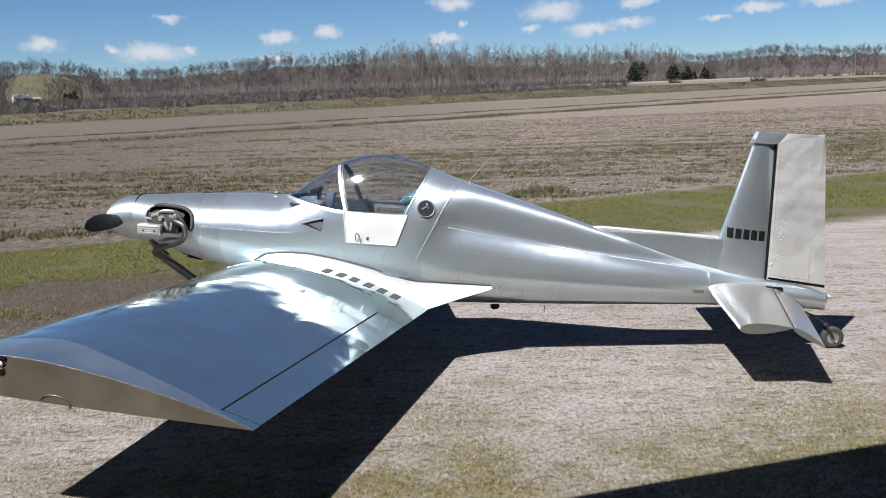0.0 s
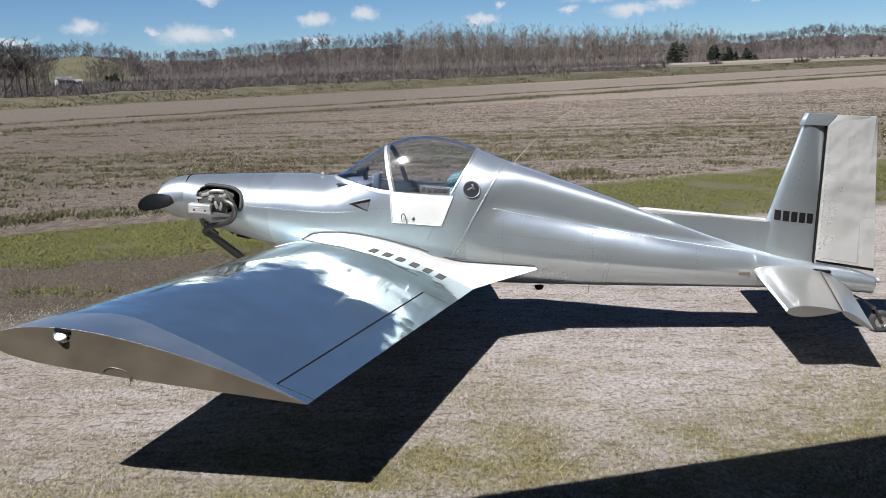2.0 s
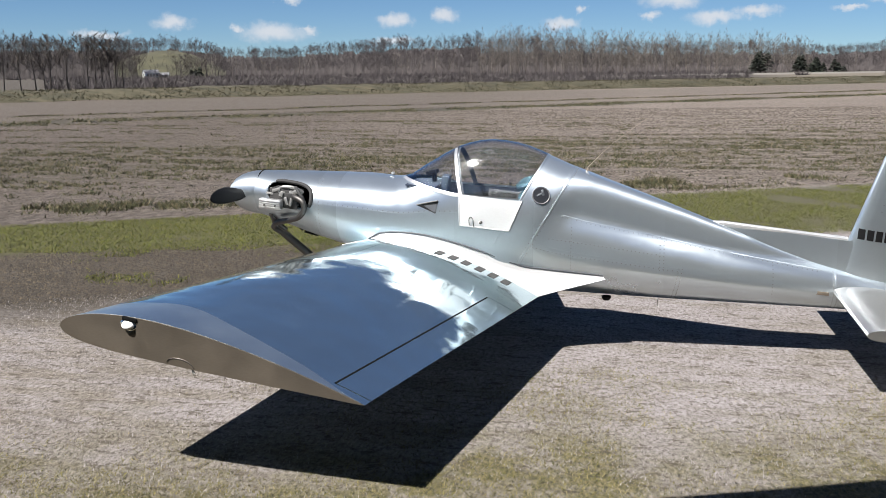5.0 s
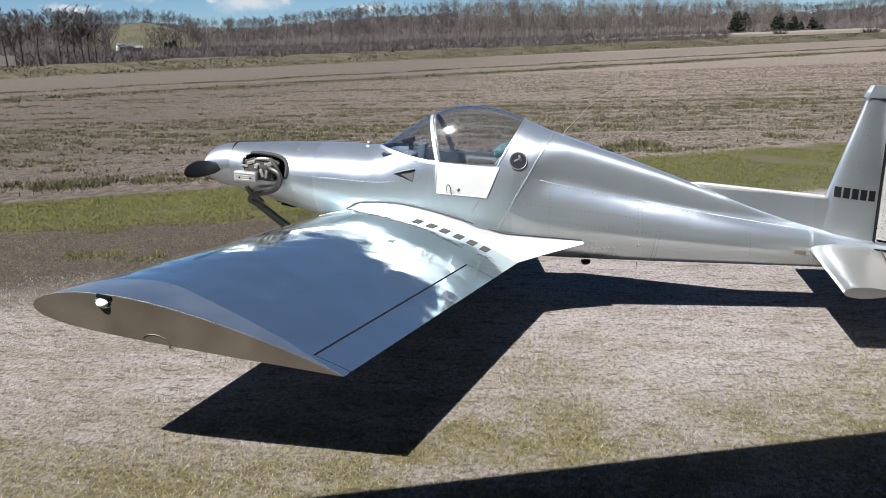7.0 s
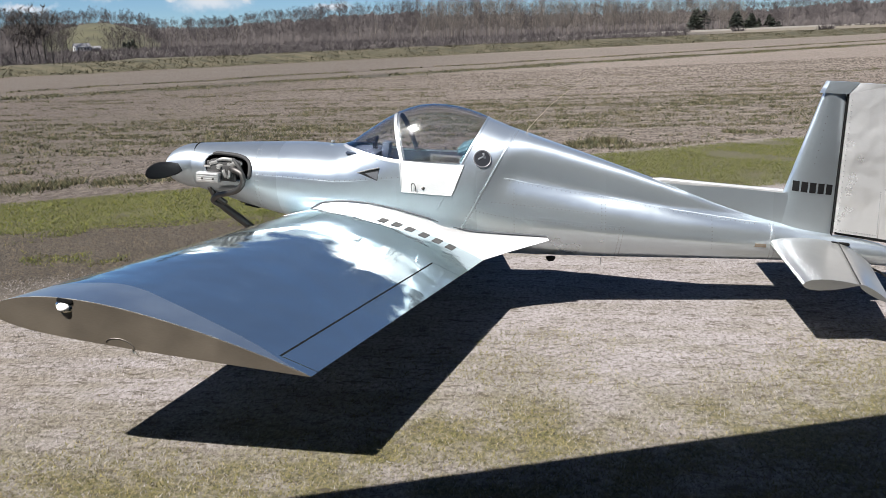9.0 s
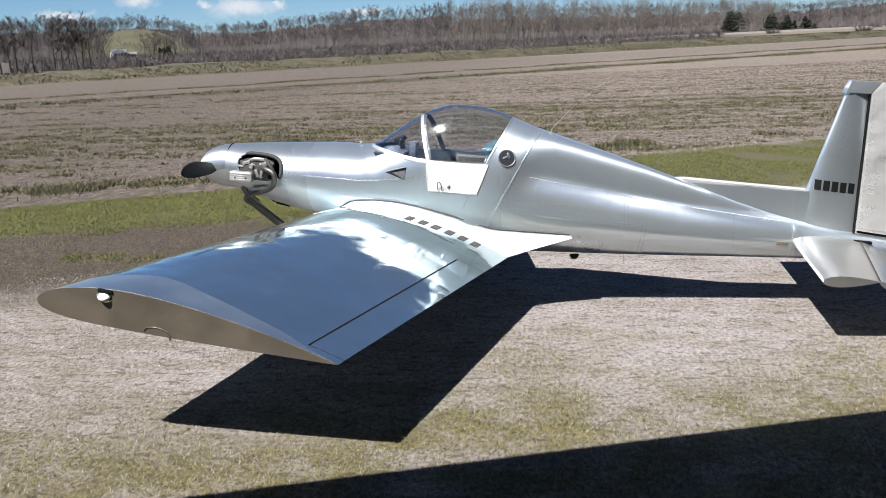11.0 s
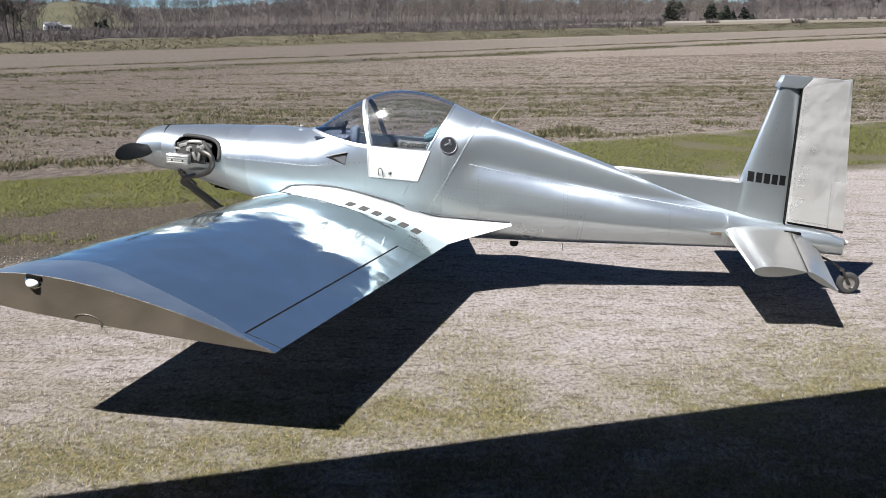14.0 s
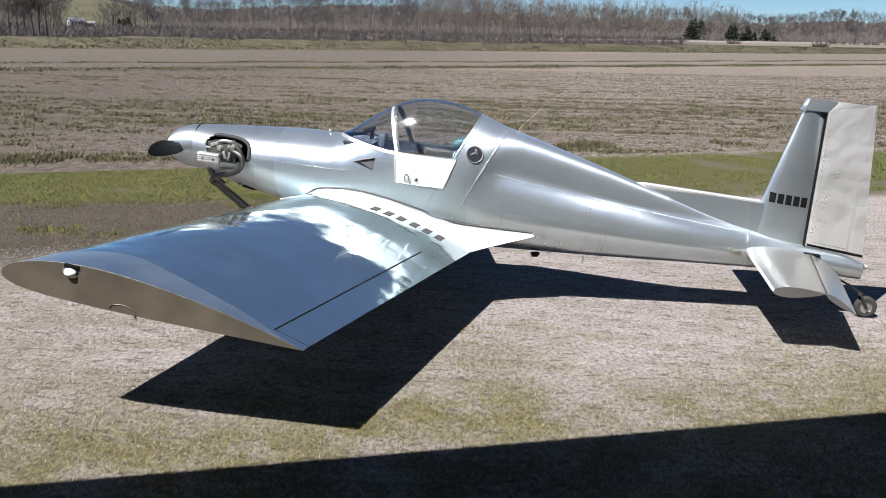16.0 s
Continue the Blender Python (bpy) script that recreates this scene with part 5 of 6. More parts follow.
rng = np.random.default_rng(7)
STRAW = island_colours("straw_blades", [(0.0, (0.088, 0.072, 0.060)), (0.3, (0.180, 0.160, 0.146)), (0.7, (0.248, 0.227, 0.219)), (1.0, (0.296, 0.278, 0.283))])
OLIVE = island_colours("olive_blades", [(0.0, (0.034, 0.036, 0.008)), (0.4, (0.090, 0.085, 0.020)), (0.75, (0.145, 0.122, 0.038)), (1.0, (0.215, 0.180, 0.092))])
x, y = rng.uniform(-6.0, 4.6, 300000), -4.2 + 8.4 * rng.uniform(0, 1, 300000) ** 1.15
bare = (x < -2.2) & (y - 0.5 * x > 2.7) | (patch(x * 0.7, y * 1.6, 1.8) < -0.05 + rng.normal(0, 0.15, len(x)))
x, y = x[~bare], y[~bare]
v, f = blades(rng, x, y, 0.015, 0.0021, 1.3)
dry = tagged(new("dry_grass", fast_mesh("dry_grass", v, f, STRAW)), "short straw-coloured dead grass", "grass", "", "stuff")
dry.matrix_world = SITE
x, y = rng.uniform(-5.0, 4.5, 300000), rng.uniform(-3.9, 0.3, 300000)
keep = (y - 0.30 * x + 1.5 * patch(x, y, 0.7) < -1.4 + rng.normal(0, 0.35, len(x))) & (patch(x, y, 2.2) > -0.2 + rng.normal(0, 0.1, len(x)))
v, f = blades(rng, x[keep], y[keep], 0.015, 0.0024, 1.8)
olive = tagged(new("green_grass", fast_mesh("green_grass", v, f, OLIVE)), "olive green grass in front of the hangar", "grass", "", "stuff")
olive.matrix_world = SITE
x = rng.uniform(-11, 7, 190000)
y = 0.5 * x + rng.uniform(3.4, 7.15, 190000)
keep = (y - 0.32 * x > 3.8 + 0.5 * patch(x, y, 0.8)) & (patch(x, y, 1.1) > np.where(x > -1.0, -0.2, -0.7) + rng.normal(0, 0.12, len(x)))
v, f = blades(rng, x[keep], y[keep], 0.024, 0.0042, 1.5)
LUSH = island_colours("fresh_blades", [(0.0, (0.018, 0.024, 0.001)), (0.5, (0.060, 0.071, 0.003)), (0.9, (0.098, 0.104, 0.008)), (1.0, (0.150, 0.130, 0.038))])
lush = tagged(new("green_strip", fast_mesh("green_strip", v, f, LUSH)), "fresh green grass strip along the field", "grass", "", "stuff")
lush.matrix_world = SITE
STUBBLE = island_colours("stubble_blades", [(0.0, (0.013, 0.016, 0.004)), (0.4, (0.037, 0.040, 0.011)), (0.75, (0.074, 0.064, 0.027)), (1.0, (0.144, 0.117, 0.074))])
x, y = rng.uniform(-24, 32, 420000), 6.8 + 22 * rng.uniform(0, 1, 420000) ** 1.4
y = y + 0.27 * x
weed_row = np.clip((y - 0.27 * x - 8.5) / 3, 0, 1) * np.clip((20 - y + 0.27 * x) / 4, 0, 1)
keep = (y - 0.5 * x > 7.4) & (patch(x * 0.35, y * 1.6, 0.8) + 0.5 * patch(x, y, 2.5) > 0.37 - 0.45 * weed_row + rng.normal(0, 0.15, len(x)))
cx_, cy_ = np.repeat(x[keep][::9], 14), np.repeat(y[keep][::9], 14)
r_ = rng.uniform(0, 1, len(cx_)) ** 0.7 * np.repeat(rng.uniform(0.05, 0.16, len(x[keep][::9])), 14)
a_ = rng.uniform(0, 2 * np.pi, len(cx_))
v, f = blades(rng, cx_ + 1.5 * r_ * np.cos(a_), cy_ + r_ * np.sin(a_), 0.05, 0.010, 1.2)
stub = tagged(new("field_weeds", fast_mesh("field_weeds", v, f, STUBBLE)), "brown stubble and weeds in the fallow field", "weeds", "", "stuff")
stub.matrix_world = SITE



def lumps(rng, x, y, size):
    """Clods: one low irregular five-sided lump each."""
    n = len(x)
    z = np.array([ground_z(p, q) for p, q in zip(x, y)])
    turn_ = rng.uniform(0, 2 * np.pi, n)
    ring = []
    for k in range(5):
        r = size * rng.uniform(0.6, 1.3, n)
        a = turn_ + 2 * np.pi * k / 5
        ring.append(np.stack([x + 1.3 * r * np.cos(a), y + r * np.sin(a), z - 0.004], 1))
    ring.append(np.stack([x + size * rng.uniform(-0.4, 0.4, n), y + size * rng.uniform(-0.4, 0.4, n), z + size * rng.uniform(0.4, 1.1, n)], 1))
    v = np.stack(ring, 1).reshape(-1, 3)
    o = 6 * np.arange(n)[:, None, None]
    return v, (o + np.array([(k, (k + 1) % 5, 5) for k in range(5)])[None]).reshape(-1, 3)


CLOD = island_colours("dry_clods", [(0.0, (0.016, 0.012, 0.008)), (0.5, (0.042, 0.032, 0.024)), (0.85, (0.070, 0.056, 0.043)), (1.0, (0.105, 0.088, 0.070))])
x = rng.uniform(-26, 34, 150000)
y = 6.6 + 30 * rng.uniform(0, 1, 150000) ** 1.5 + 0.27 * x
keep = (y - 0.5 * x > 7.2) & (np.sin(5.2 * (y - 0.27 * x)) + 1.6 * patch(x, y, 0.9) > -0.5 + rng.normal(0, 0.4, len(x)))
x, y = x[keep], y[keep]
v, f = lumps(rng, x, y, rng.uniform(0.010, 0.026, len(x)) * (0.8 + y / 40))
tagged(new("soil_clods", fast_mesh("soil_clods", v, f, CLOD)), "dry brown clods of the fallow field", "soil", "", "stuff").matrix_world = SITE
CRUMB = island_colours("dark_crumbs", [(0.0, (0.007, 0.005, 0.003)), (0.6, (0.022, 0.015, 0.008)), (1.0, (0.052, 0.040, 0.024))])
# bare soil beside the wing: crumbs and a few fresh tufts
x = rng.uniform(-9, -1.8, 26000)
y = 0.4 * x + rng.uniform(2.1, 4.4, 26000)
v, f = lumps(rng, x, y, rng.uniform(0.006, 0.016, len(x)))
tagged(new("soil_crumbs", fast_mesh("soil_crumbs", v, f, CRUMB)), "dark crumbs of bare soil beside the strip", "soil", "", "stuff").matrix_world = SITE
x = rng.uniform(-9, -0.8, 60000)
y = 0.4 * x + rng.uniform(2.1, 4.6, 60000)
keep = patch(x, y, 1.3) + 0.4 * patch(x, y, 4.0) > 0.16 + rng.normal(0, 0.08, len(x)) + 0.12 * np.clip(-1.2 - x, 0, 3)
v, f = blades(rng, x[keep], y[keep], 0.03, 0.005, 1.3)
tagged(new("soil_tufts", fast_mesh("soil_tufts", v, f, LUSH)), "sparse fresh green tufts on the bare soil", "grass", "", "stuff").matrix_world = SITE
# a ragged row of dark tufts where the field begins
x = rng.uniform(-15, 6, 30000)
y = 0.5 * x + 8.45 + rng.normal(0, 0.28, 30000)
keep = patch(x, y, 0.9) + 0.5 * patch(x, y, 3.0) > 0.06 + rng.normal(0, 0.06, len(x)) + 0.1 * np.clip(x + 2, 0, 3)
v, f = blades(rng, x[keep], y[keep], 0.075, 0.009, 1.0)
tagged(new("edge_tufts", fast_mesh("edge_tufts", v, f, STUBBLE)), "dark green tufts along the edge of the field", "weeds", "", "stuff").matrix_world = SITE
# tussocks along the dark rows far out
q = rng.uniform(-70, 90, 46000)
d = np.where(rng.random(46000) < 0.7, rng.normal(32.2, 0.75, 46000), rng.normal(38.9, 0.4, 46000)) + 0.5 * patch(q, q, 0.4)
x, y = q * 0.743 - d * 0.669, q * 0.669 + d * 0.743
keep = (y > 5) & (patch(x, y, 0.5) > -0.25)
v, f = blades(rng, x[keep], y[keep], 0.07, 0.03, 1.6)
tagged(new("row_tussocks", fast_mesh("row_tussocks", v, f, STUBBLE)), "dark weedy tussocks along the far rows", "weeds", "", "stuff").matrix_world = SITE

# ---- embankment across the field ----
BANK = material("bank_grass", (0.2, 0.17, 0.1), 0.95)
bn = noise_tex(BANK, coords(BANK, "Object", (0.5, 1.2, 1.2)), 1.1, 6, 0.7)
wire(BANK, ramp(BANK, bn, [(0.32, (0.012, 0.011, 0.004)), (0.5, (0.034, 0.030, 0.013)), (0.68, (0.070, 0.058, 0.034))]), socket(BANK, "Base Color"))
verts, faces = [], []
prof = [(-4.5, -0.05), (-3.0, 0.2), (-1.6, 0.5), (-0.6, 0.66), (0.8, 0.7), (2.5, 0.5), (5.5, -0.05)]
steps = list(np.arange(-150, 420, 1.5))
for i, q in enumerate(steps):
    fade = min(1.0, max(0.12, (q + 45) / 22)) * (1.0 if q < 95 else max(0.35, 1 - (q - 95) / 160))
    for d, h in prof:
        dd = d + 64 + 1.2 * math.sin(q * 0.05)
        px_, py_ = q * 0.743 - dd * 0.669, q * 0.669 + dd * 0.743
        bump = 0.16 * noise.noise(Vector((q * 0.35, d * 0.5, 0))) + 0.12 * noise.noise(Vector((q * 1.1, d, 4)))
        verts.append((px_, py_, h * fade + (bump * fade if h > 0 else 0)))
for i in range(len(steps) - 1):
    for k in range(len(prof) - 1):
        p = i * len(prof) + k
        faces.append((p, p + 1, p + len(prof) + 1, p + len(prof)))
bank = new("embankment", mesh_of("embankment", verts, faces, BANK))
tagged(bank, "low rough-grassed embankment across the field", "embankment", "", "structure")
bank.matrix_world = SITE
q = rng.uniform(-120, 330, 70000)
d = 64 + 1.2 * np.sin(q * 0.05) + rng.uniform(-4.2, 2.0, 70000)
hh = np.interp(d - 64 - 1.2 * np.sin(q * 0.05), [p[0] for p in prof], [p[1] for p in prof])
fade = np.clip((q + 45) / 22, 0.12, 1) * np.where(q < 95, 1, np.maximum(0.35, 1 - (q - 95) / 160))
v, f = blades(rng, q * 0.743 - d * 0.669, q * 0.669 + d * 0.743, 0.13, 0.05, 1.4)
v[:, 2] += np.repeat(hh * fade, 3)
TUFT = island_colours("bank_tufts", [(0.0, (0.022, 0.021, 0.008)), (0.5, (0.044, 0.038, 0.018)), (1.0, (0.078, 0.066, 0.040))])
tuft = tagged(new("bank_tufts", fast_mesh("bank_tufts", v, f, TUFT)), "rank tussocky grass on the embankment", "grass", "", "stuff")
tuft.matrix_world = SITE

# ---- woods and hills ----
SKYLINE = [(-40, 2.0), (-34, 2.1), (-30, 2.1), (-26.9, 2.25), (-25.1, 2.1), (-22.9, 2.2), (-21.4, 2.05), (-19.2, 1.55), (-15.8, 1.5), (-13.4, 1.8), (-10.6, 1.95), (-8.5, 2.2), (-5.2, 2.2), (-2.7, 2.5), (-0.1, 2.7), (2.8, 2.4), (5.6, 2.2),
           (9.2, 2.1), (12, 2.05), (14, 2.05), (16, 1.75), (17.4, 1.3), (19, 1.35), (20.9, 1.6), (23, 1.65), (25.7, 1.4), (31, 1.5), (40, 1.5)]
POPLARS = (-3.4, 16.6)


def place(az, dist, z=0.0):
    return Vector((dist * math.sin(radians(az)), dist * math.cos(radians(az)), z))


HILL = material("wooded_hill", (0.12, 0.09, 0.075), 1.0)
hn = noise_tex(HILL, coords(HILL, "Object", (0.9, 0.9, 0.13)), 1.0, 5, 0.7)
wire(HILL, ramp(HILL, hn, [(0.3, (0.021, 0.018, 0.018)), (0.55, (0.040, 0.034, 0.033)), (0.75, (0.066, 0.056, 0.054))]), socket(HILL, "Base Color"))
verts, faces = [], []
azs = list(np.arange(-42, 42.1, 0.07))
rnd_h = random.Random(5)
for az in azs:
    h = (math.tan(radians(table(az, SKYLINE))) * 430 + 1.8) * (0.52 if POPLARS[0] < az < POPLARS[1] else 0.70) + 1.3 * noise.noise(Vector((az * 1.3, 0, 0))) + 1.1 * noise.noise(Vector((az * 9, 3, 0))) + rnd_h.uniform(-0.6, 0.6)
    for dist, k in ((425, 0.0), (428, 0.45), (436, 0.85), (450, 1.0), (520, 0.9), (700, 0.0)):
        verts.append(place(az, dist, h * k - (0.5 if k == 0 else 0)))
for i in range(len(azs) - 1):
    for k in range(5):
        p = i * 6 + k
        faces.append((p, p + 1, p + 7, p + 6))
hill = tagged(new("wooded_hill", mesh_of("wooded_hill", verts, faces, HILL)), "long low hill of leafless brown woods", "hill", "", "structure")

BARK = island_colours("bare_twigs", [(0.0, (0.018, 0.014, 0.014)), (0.5, (0.037, 0.030, 0.031)), (0.85, (0.061, 0.051, 0.051)), (1.0, (0.105, 0.092, 0.088))])
PALE = island_colours("pale_twigs", [(0.0, (0.050, 0.040, 0.035)), (0.5, (0.087, 0.073, 0.062)), (1.0, (0.158, 0.138, 0.117))])


def stick(vs, fs, a, b, ra, rb):
    """A tapered three-sided stick."""
    d = (b - a).normalized()
    s = d.orthogonal().normalized()
    t = d.cross(s)
    o = len(vs)
    for p, r in ((a, ra), (b, rb)):
        for k in range(3):
            q = 2.094 * k
            vs.append(p + r * (math.cos(q) * s + math.sin(q) * t))
    for k in range(3):
        k2 = (k + 1) % 3
        fs.append((o + k, o + k2, o + 3 + k2))
        fs.append((o + k, o + 3 + k2, o + 3 + k))


def bare_tree(vs, fs, foot, height, rnd, spread=0.45, limbs=9, twigs=5, thick=1.0, low=0.25):
    """A leafless tree: trunk, limbs and sprays of fine twigs."""
    r0 = 0.016 * height * thick
    lean = Vector((rnd.uniform(-0.05, 0.05), rnd.uniform(-0.05, 0.05), 1))
    axis = [foot + lean * height * k + Vector((rnd.uniform(-1, 1), rnd.uniform(-1, 1), 0)) * 0.012 * height * (k > 0) for k in (0, 0.3, 0.6, 0.95)]
    for i in range(3):
        stick(vs, fs, axis[i], axis[i + 1], r0 * (1 - 0.3 * i), r0 * (0.7 - 0.3 * i) + 0.01)
    for j in range(limbs):
        k = low + (0.95 - low) * (j + rnd.random()) / limbs
        i = min(2, int(k / 0.3167))
        base = axis[0].lerp(axis[3], k / 0.95)
        az = rnd.uniform(0, 6.283)
        rise = rnd.uniform(0.5, 1.2)
        length = height * spread * (1.05 - 0.75 * k) * rnd.uniform(0.6, 1.15)
        tip = base + Vector((math.cos(az), math.sin(az), rise)).normalized() * length
        bend = base.lerp(tip, 0.5) + Vector((0, 0, -0.06 * length))
        rr = max(0.03, r0 * 0.4 * (1 - 0.6 * k))
        stick(vs, fs, base, bend, rr, rr * 0.7)
        stick(vs, fs, bend, tip, rr * 0.7, 0.02)
        for n_ in range(twigs):
            p = base.lerp(tip, rnd.uniform(0.3, 1.0))
            e = p + Vector((rnd.uniform(-1, 1), rnd.uniform(-1, 1), rnd.uniform(0.1, 1.3))).normalized() * length * rnd.uniform(0.25, 0.6)
            o = len(vs)
            s_ = Vector((rnd.uniform(-1, 1), rnd.uniform(-1, 1), 0)) * 0.045
            vs.extend((p - s_, p + s_, e))
            fs.append((o, o + 1, o + 2))
            m_ = p.lerp(e, rnd.uniform(0.3, 0.6))
            e2 = m_ + Vector((rnd.uniform(-1, 1), rnd.uniform(-1, 1), rnd.uniform(0, 1))).normalized() * length * 0.3
            o = len(vs)
            vs.extend((m_ - s_ * 0.7, m_ + s_ * 0.7, e2))
            fs.append((o, o + 1, o + 2))


def split_tree(name, vs, fs, cut, mat, foot):
    """A tree with its trunk and its crown as parts; cut: the corners of the trunk."""
    tree = new(name)
    tree.location = foot
    k = sum(1 for q in fs if max(q) < cut)
    for part_name, pv, pf in (("trunk", vs[:cut], fs[:k]), ("crown", vs[cut:], [tuple(i - cut for i in q) for q in fs[k:]])):
        ob = new(part_name, fast_mesh(part_name, pv, pf, mat))
        ob.parent = tree
    return tree


rnd = random.Random(11)
vs, fs = [], []


def hill_height(az):
    return (math.tan(radians(table(az, SKYLINE))) * 430 + 1.8) * (0.52 if POPLARS[0] < az < POPLARS[1] else 0.70)


for layer, count in (("back", 900), ("slope", 700), ("front", 760)):
    for i in range(count):
        az = rnd.uniform(-37, 37)
        pop = POPLARS[0] < az < POPLARS[1]
        sky_ = table(az, SKYLINE) * (0.8 if pop else 1.0)
        if layer == "back":
            dist, foot = rnd.uniform(438, 452), hill_height(az) * 0.95
            top = math.tan(radians(sky_ * rnd.uniform(0.86, 1.05))) * dist + 1.8
        elif layer == "slope":
            dist, foot = rnd.uniform(426, 437), hill_height(az) * 0.5
            top = math.tan(radians(sky_ * rnd.uniform(0.62, 0.95))) * dist + 1.8
        else:
            dist, foot = rnd.uniform(345, 420), -0.3
            top = math.tan(radians(sky_ * rnd.uniform(0.38, 0.82))) * dist + 1.8
        if -25.6 < az < -20.6 and layer != "back" and rnd.random() < 0.6:
            continue
        bare_tree(vs, fs, place(az, dist, foot), max(2.5, top - foot), rnd, 0.62, 10, 10, 0.30, 0.18)
woods = tagged(new("woods", fast_mesh("woods", vs, fs, BARK)), "leafless grey-brown woodland along the far edge", "woods", "", "stuff")
vs, fs = [], []
for i in range(270):
    az = rnd.uniform(*POPLARS)
    dist = rnd.uniform(330, 380)
    tall = math.tan(radians(table(az, SKYLINE) * rnd.uniform(0.8, 1.16))) * dist + 1.8
    bare_tree(vs, fs, place(az, dist, -0.3), tall, rnd, 0.30, 14, 10, 0.28, 0.15)
for i in range(60):
    az = rnd.choice([rnd.uniform(-21, -14), rnd.uniform(-9, 0), rnd.uniform(-3, 16), rnd.uniform(18, 30)])
    dist = rnd.uniform(318, 345)
    bare_tree(vs, fs, place(az, dist, -0.3), rnd.uniform(5, 11), rnd, 0.4, 10, 7, 0.9)
poplars = tagged(new("poplar_woods", fast_mesh("poplar_woods", vs, fs, PALE)), "tall pale leafless poplars rising above the woods", "woods", "", "stuff")
# scrub at the foot of the woods
vs, fs = [], []
for i in range(900):
    az, dist = rnd.uniform(-33, 34), rnd.uniform(322, 350)
    foot = place(az, dist, -0.2)
    hgt = rnd.uniform(0.8, 3.2)
    for k in range(9):
        e = foot + Vector((rnd.uniform(-1, 1) * 0.9, rnd.uniform(-1, 1) * 0.9, rnd.uniform(0.5, 1))) * hgt
        s_ = Vector((rnd.uniform(-1, 1), rnd.uniform(-1, 1), 0)) * 0.12
        o = len(vs)
        vs.extend((foot - s_, foot + s_, e))
        fs.append((o, o + 1, o + 2))
for i in range(2600):
    az, dist = rnd.uniform(-30, 13.2), 105 + 215 * rnd.random() ** 1.6
    foot = place(az, dist, -0.1)
    hgt = rnd.uniform(0.5, 1.5) * (0.7 + dist / 320)
    for k in range(16):
        e = foot + Vector((rnd.uniform(-1, 1) * 0.8, rnd.uniform(-1, 1) * 0.8, rnd.uniform(0.4, 1))) * hgt
        s_ = Vector((rnd.uniform(-1, 1), rnd.uniform(-1, 1), 0)) * 0.06
        o = len(vs)
        vs.extend((foot - s_, foot + s_, e))
        fs.append((o, o + 1, o + 2))
for i in range(46):
    az = rnd.choice([rnd.uniform(-22.6, -19.2), rnd.uniform(-26.8, -25.0), rnd.uniform(-25.0, -22.0)])
    bare_tree(vs, fs, place(az, rnd.uniform(333, 350), -0.2), rnd.uniform(5, 9.5) * (0.6 if -25 < az < -22.6 else 1.0), rnd, 0.45, 10, 7, 0.8, 0.15)
scrub = tagged(new("scrub", fast_mesh("scrub", vs, fs, BARK)), "brown leafless scrub below the woods", "scrub", "", "stuff")

# row of dark trees at the end of the field
DARKBARK = island_colours("dark_bark", [(0.0, (0.021, 0.016, 0.014)), (0.6, (0.042, 0.034, 0.028)), (1.0, (0.083, 0.069, 0.058))])
for az, hgt in ((-30.6, 6.0), (-30.1, 5.6), (-29.8, 6.1), (-28.9, 5.9), (-27.7, 6.2), (-27.3, 5.8), (-26.9, 6.1), (-26.5, 5.7), (-26.15, 6.0), (-25.75, 5.6), (-31.4, 6.2), (-32.3, 5.8), (-33.2, 6.1)):
    vs, fs = [], []
    bare_tree(vs, fs, Vector((0, 0, 0)), hgt, rnd, 0.58, 18, 14, 1.05, 0.28)
    tree = split_tree("bare_tree", vs, fs, 18, DARKBARK, place(az, 112 + rnd.uniform(-4, 4), -0.05))
    tagged(tree, "leafless dark-trunked tree at the end of the field", "tree", "field trees")

# farmstead below a grassy knoll
KNOLL = material("knoll_grass", (0.2, 0.22, 0.09), 0.95)
kn = noise_tex(KNOLL, coords(KNOLL), 0.12, 5, 0.65)
wire(KNOLL, ramp(KNOLL, kn, [(0.3, (0.023, 0.022, 0.010)), (0.55, (0.041, 0.039, 0.018)), (0.75, (0.058, 0.051, 0.027))]), socket(KNOLL, "Base Color"))
verts, faces = [], []
azs = list(np.linspace(-26.2, -19.6, 27))
for i, az in enumerate(azs):
    h = max(0.0, table(az, [(-26.2, 0.5), (-24.9, 1.1), (-23.6, 1.35), (-22.7, 1.38), (-21.5, 1.1), (-20.5, 0.7), (-19.6, 0.1)]))
    for dist, k in ((352, -0.05), (358, 0.05), (372, 0.35), (390, 0.75), (404, 1.0), (416, 0.9), (430, 0.0)):
        verts.append(place(az, dist, (math.tan(radians(h)) * 404 + 1.8) * k))
for i in range(len(azs) - 1):
    for k in range(6):
        p = i * 7 + k
        faces.append((p, p + 1, p + 8, p + 7))
tagged(new("knoll", mesh_of("knoll", verts, faces, KNOLL)), "green grassy knoll behind the farmhouse", "hill", "", "structure")
SIDING = material("white_siding", (0.75, 0.75, 0.73), 0.6)
ROOF = material("grey_shingles", (0.14, 0.14, 0.15), 0.85)
PANE = material("window_pane", (0.03, 0.035, 0.045), 0.1)


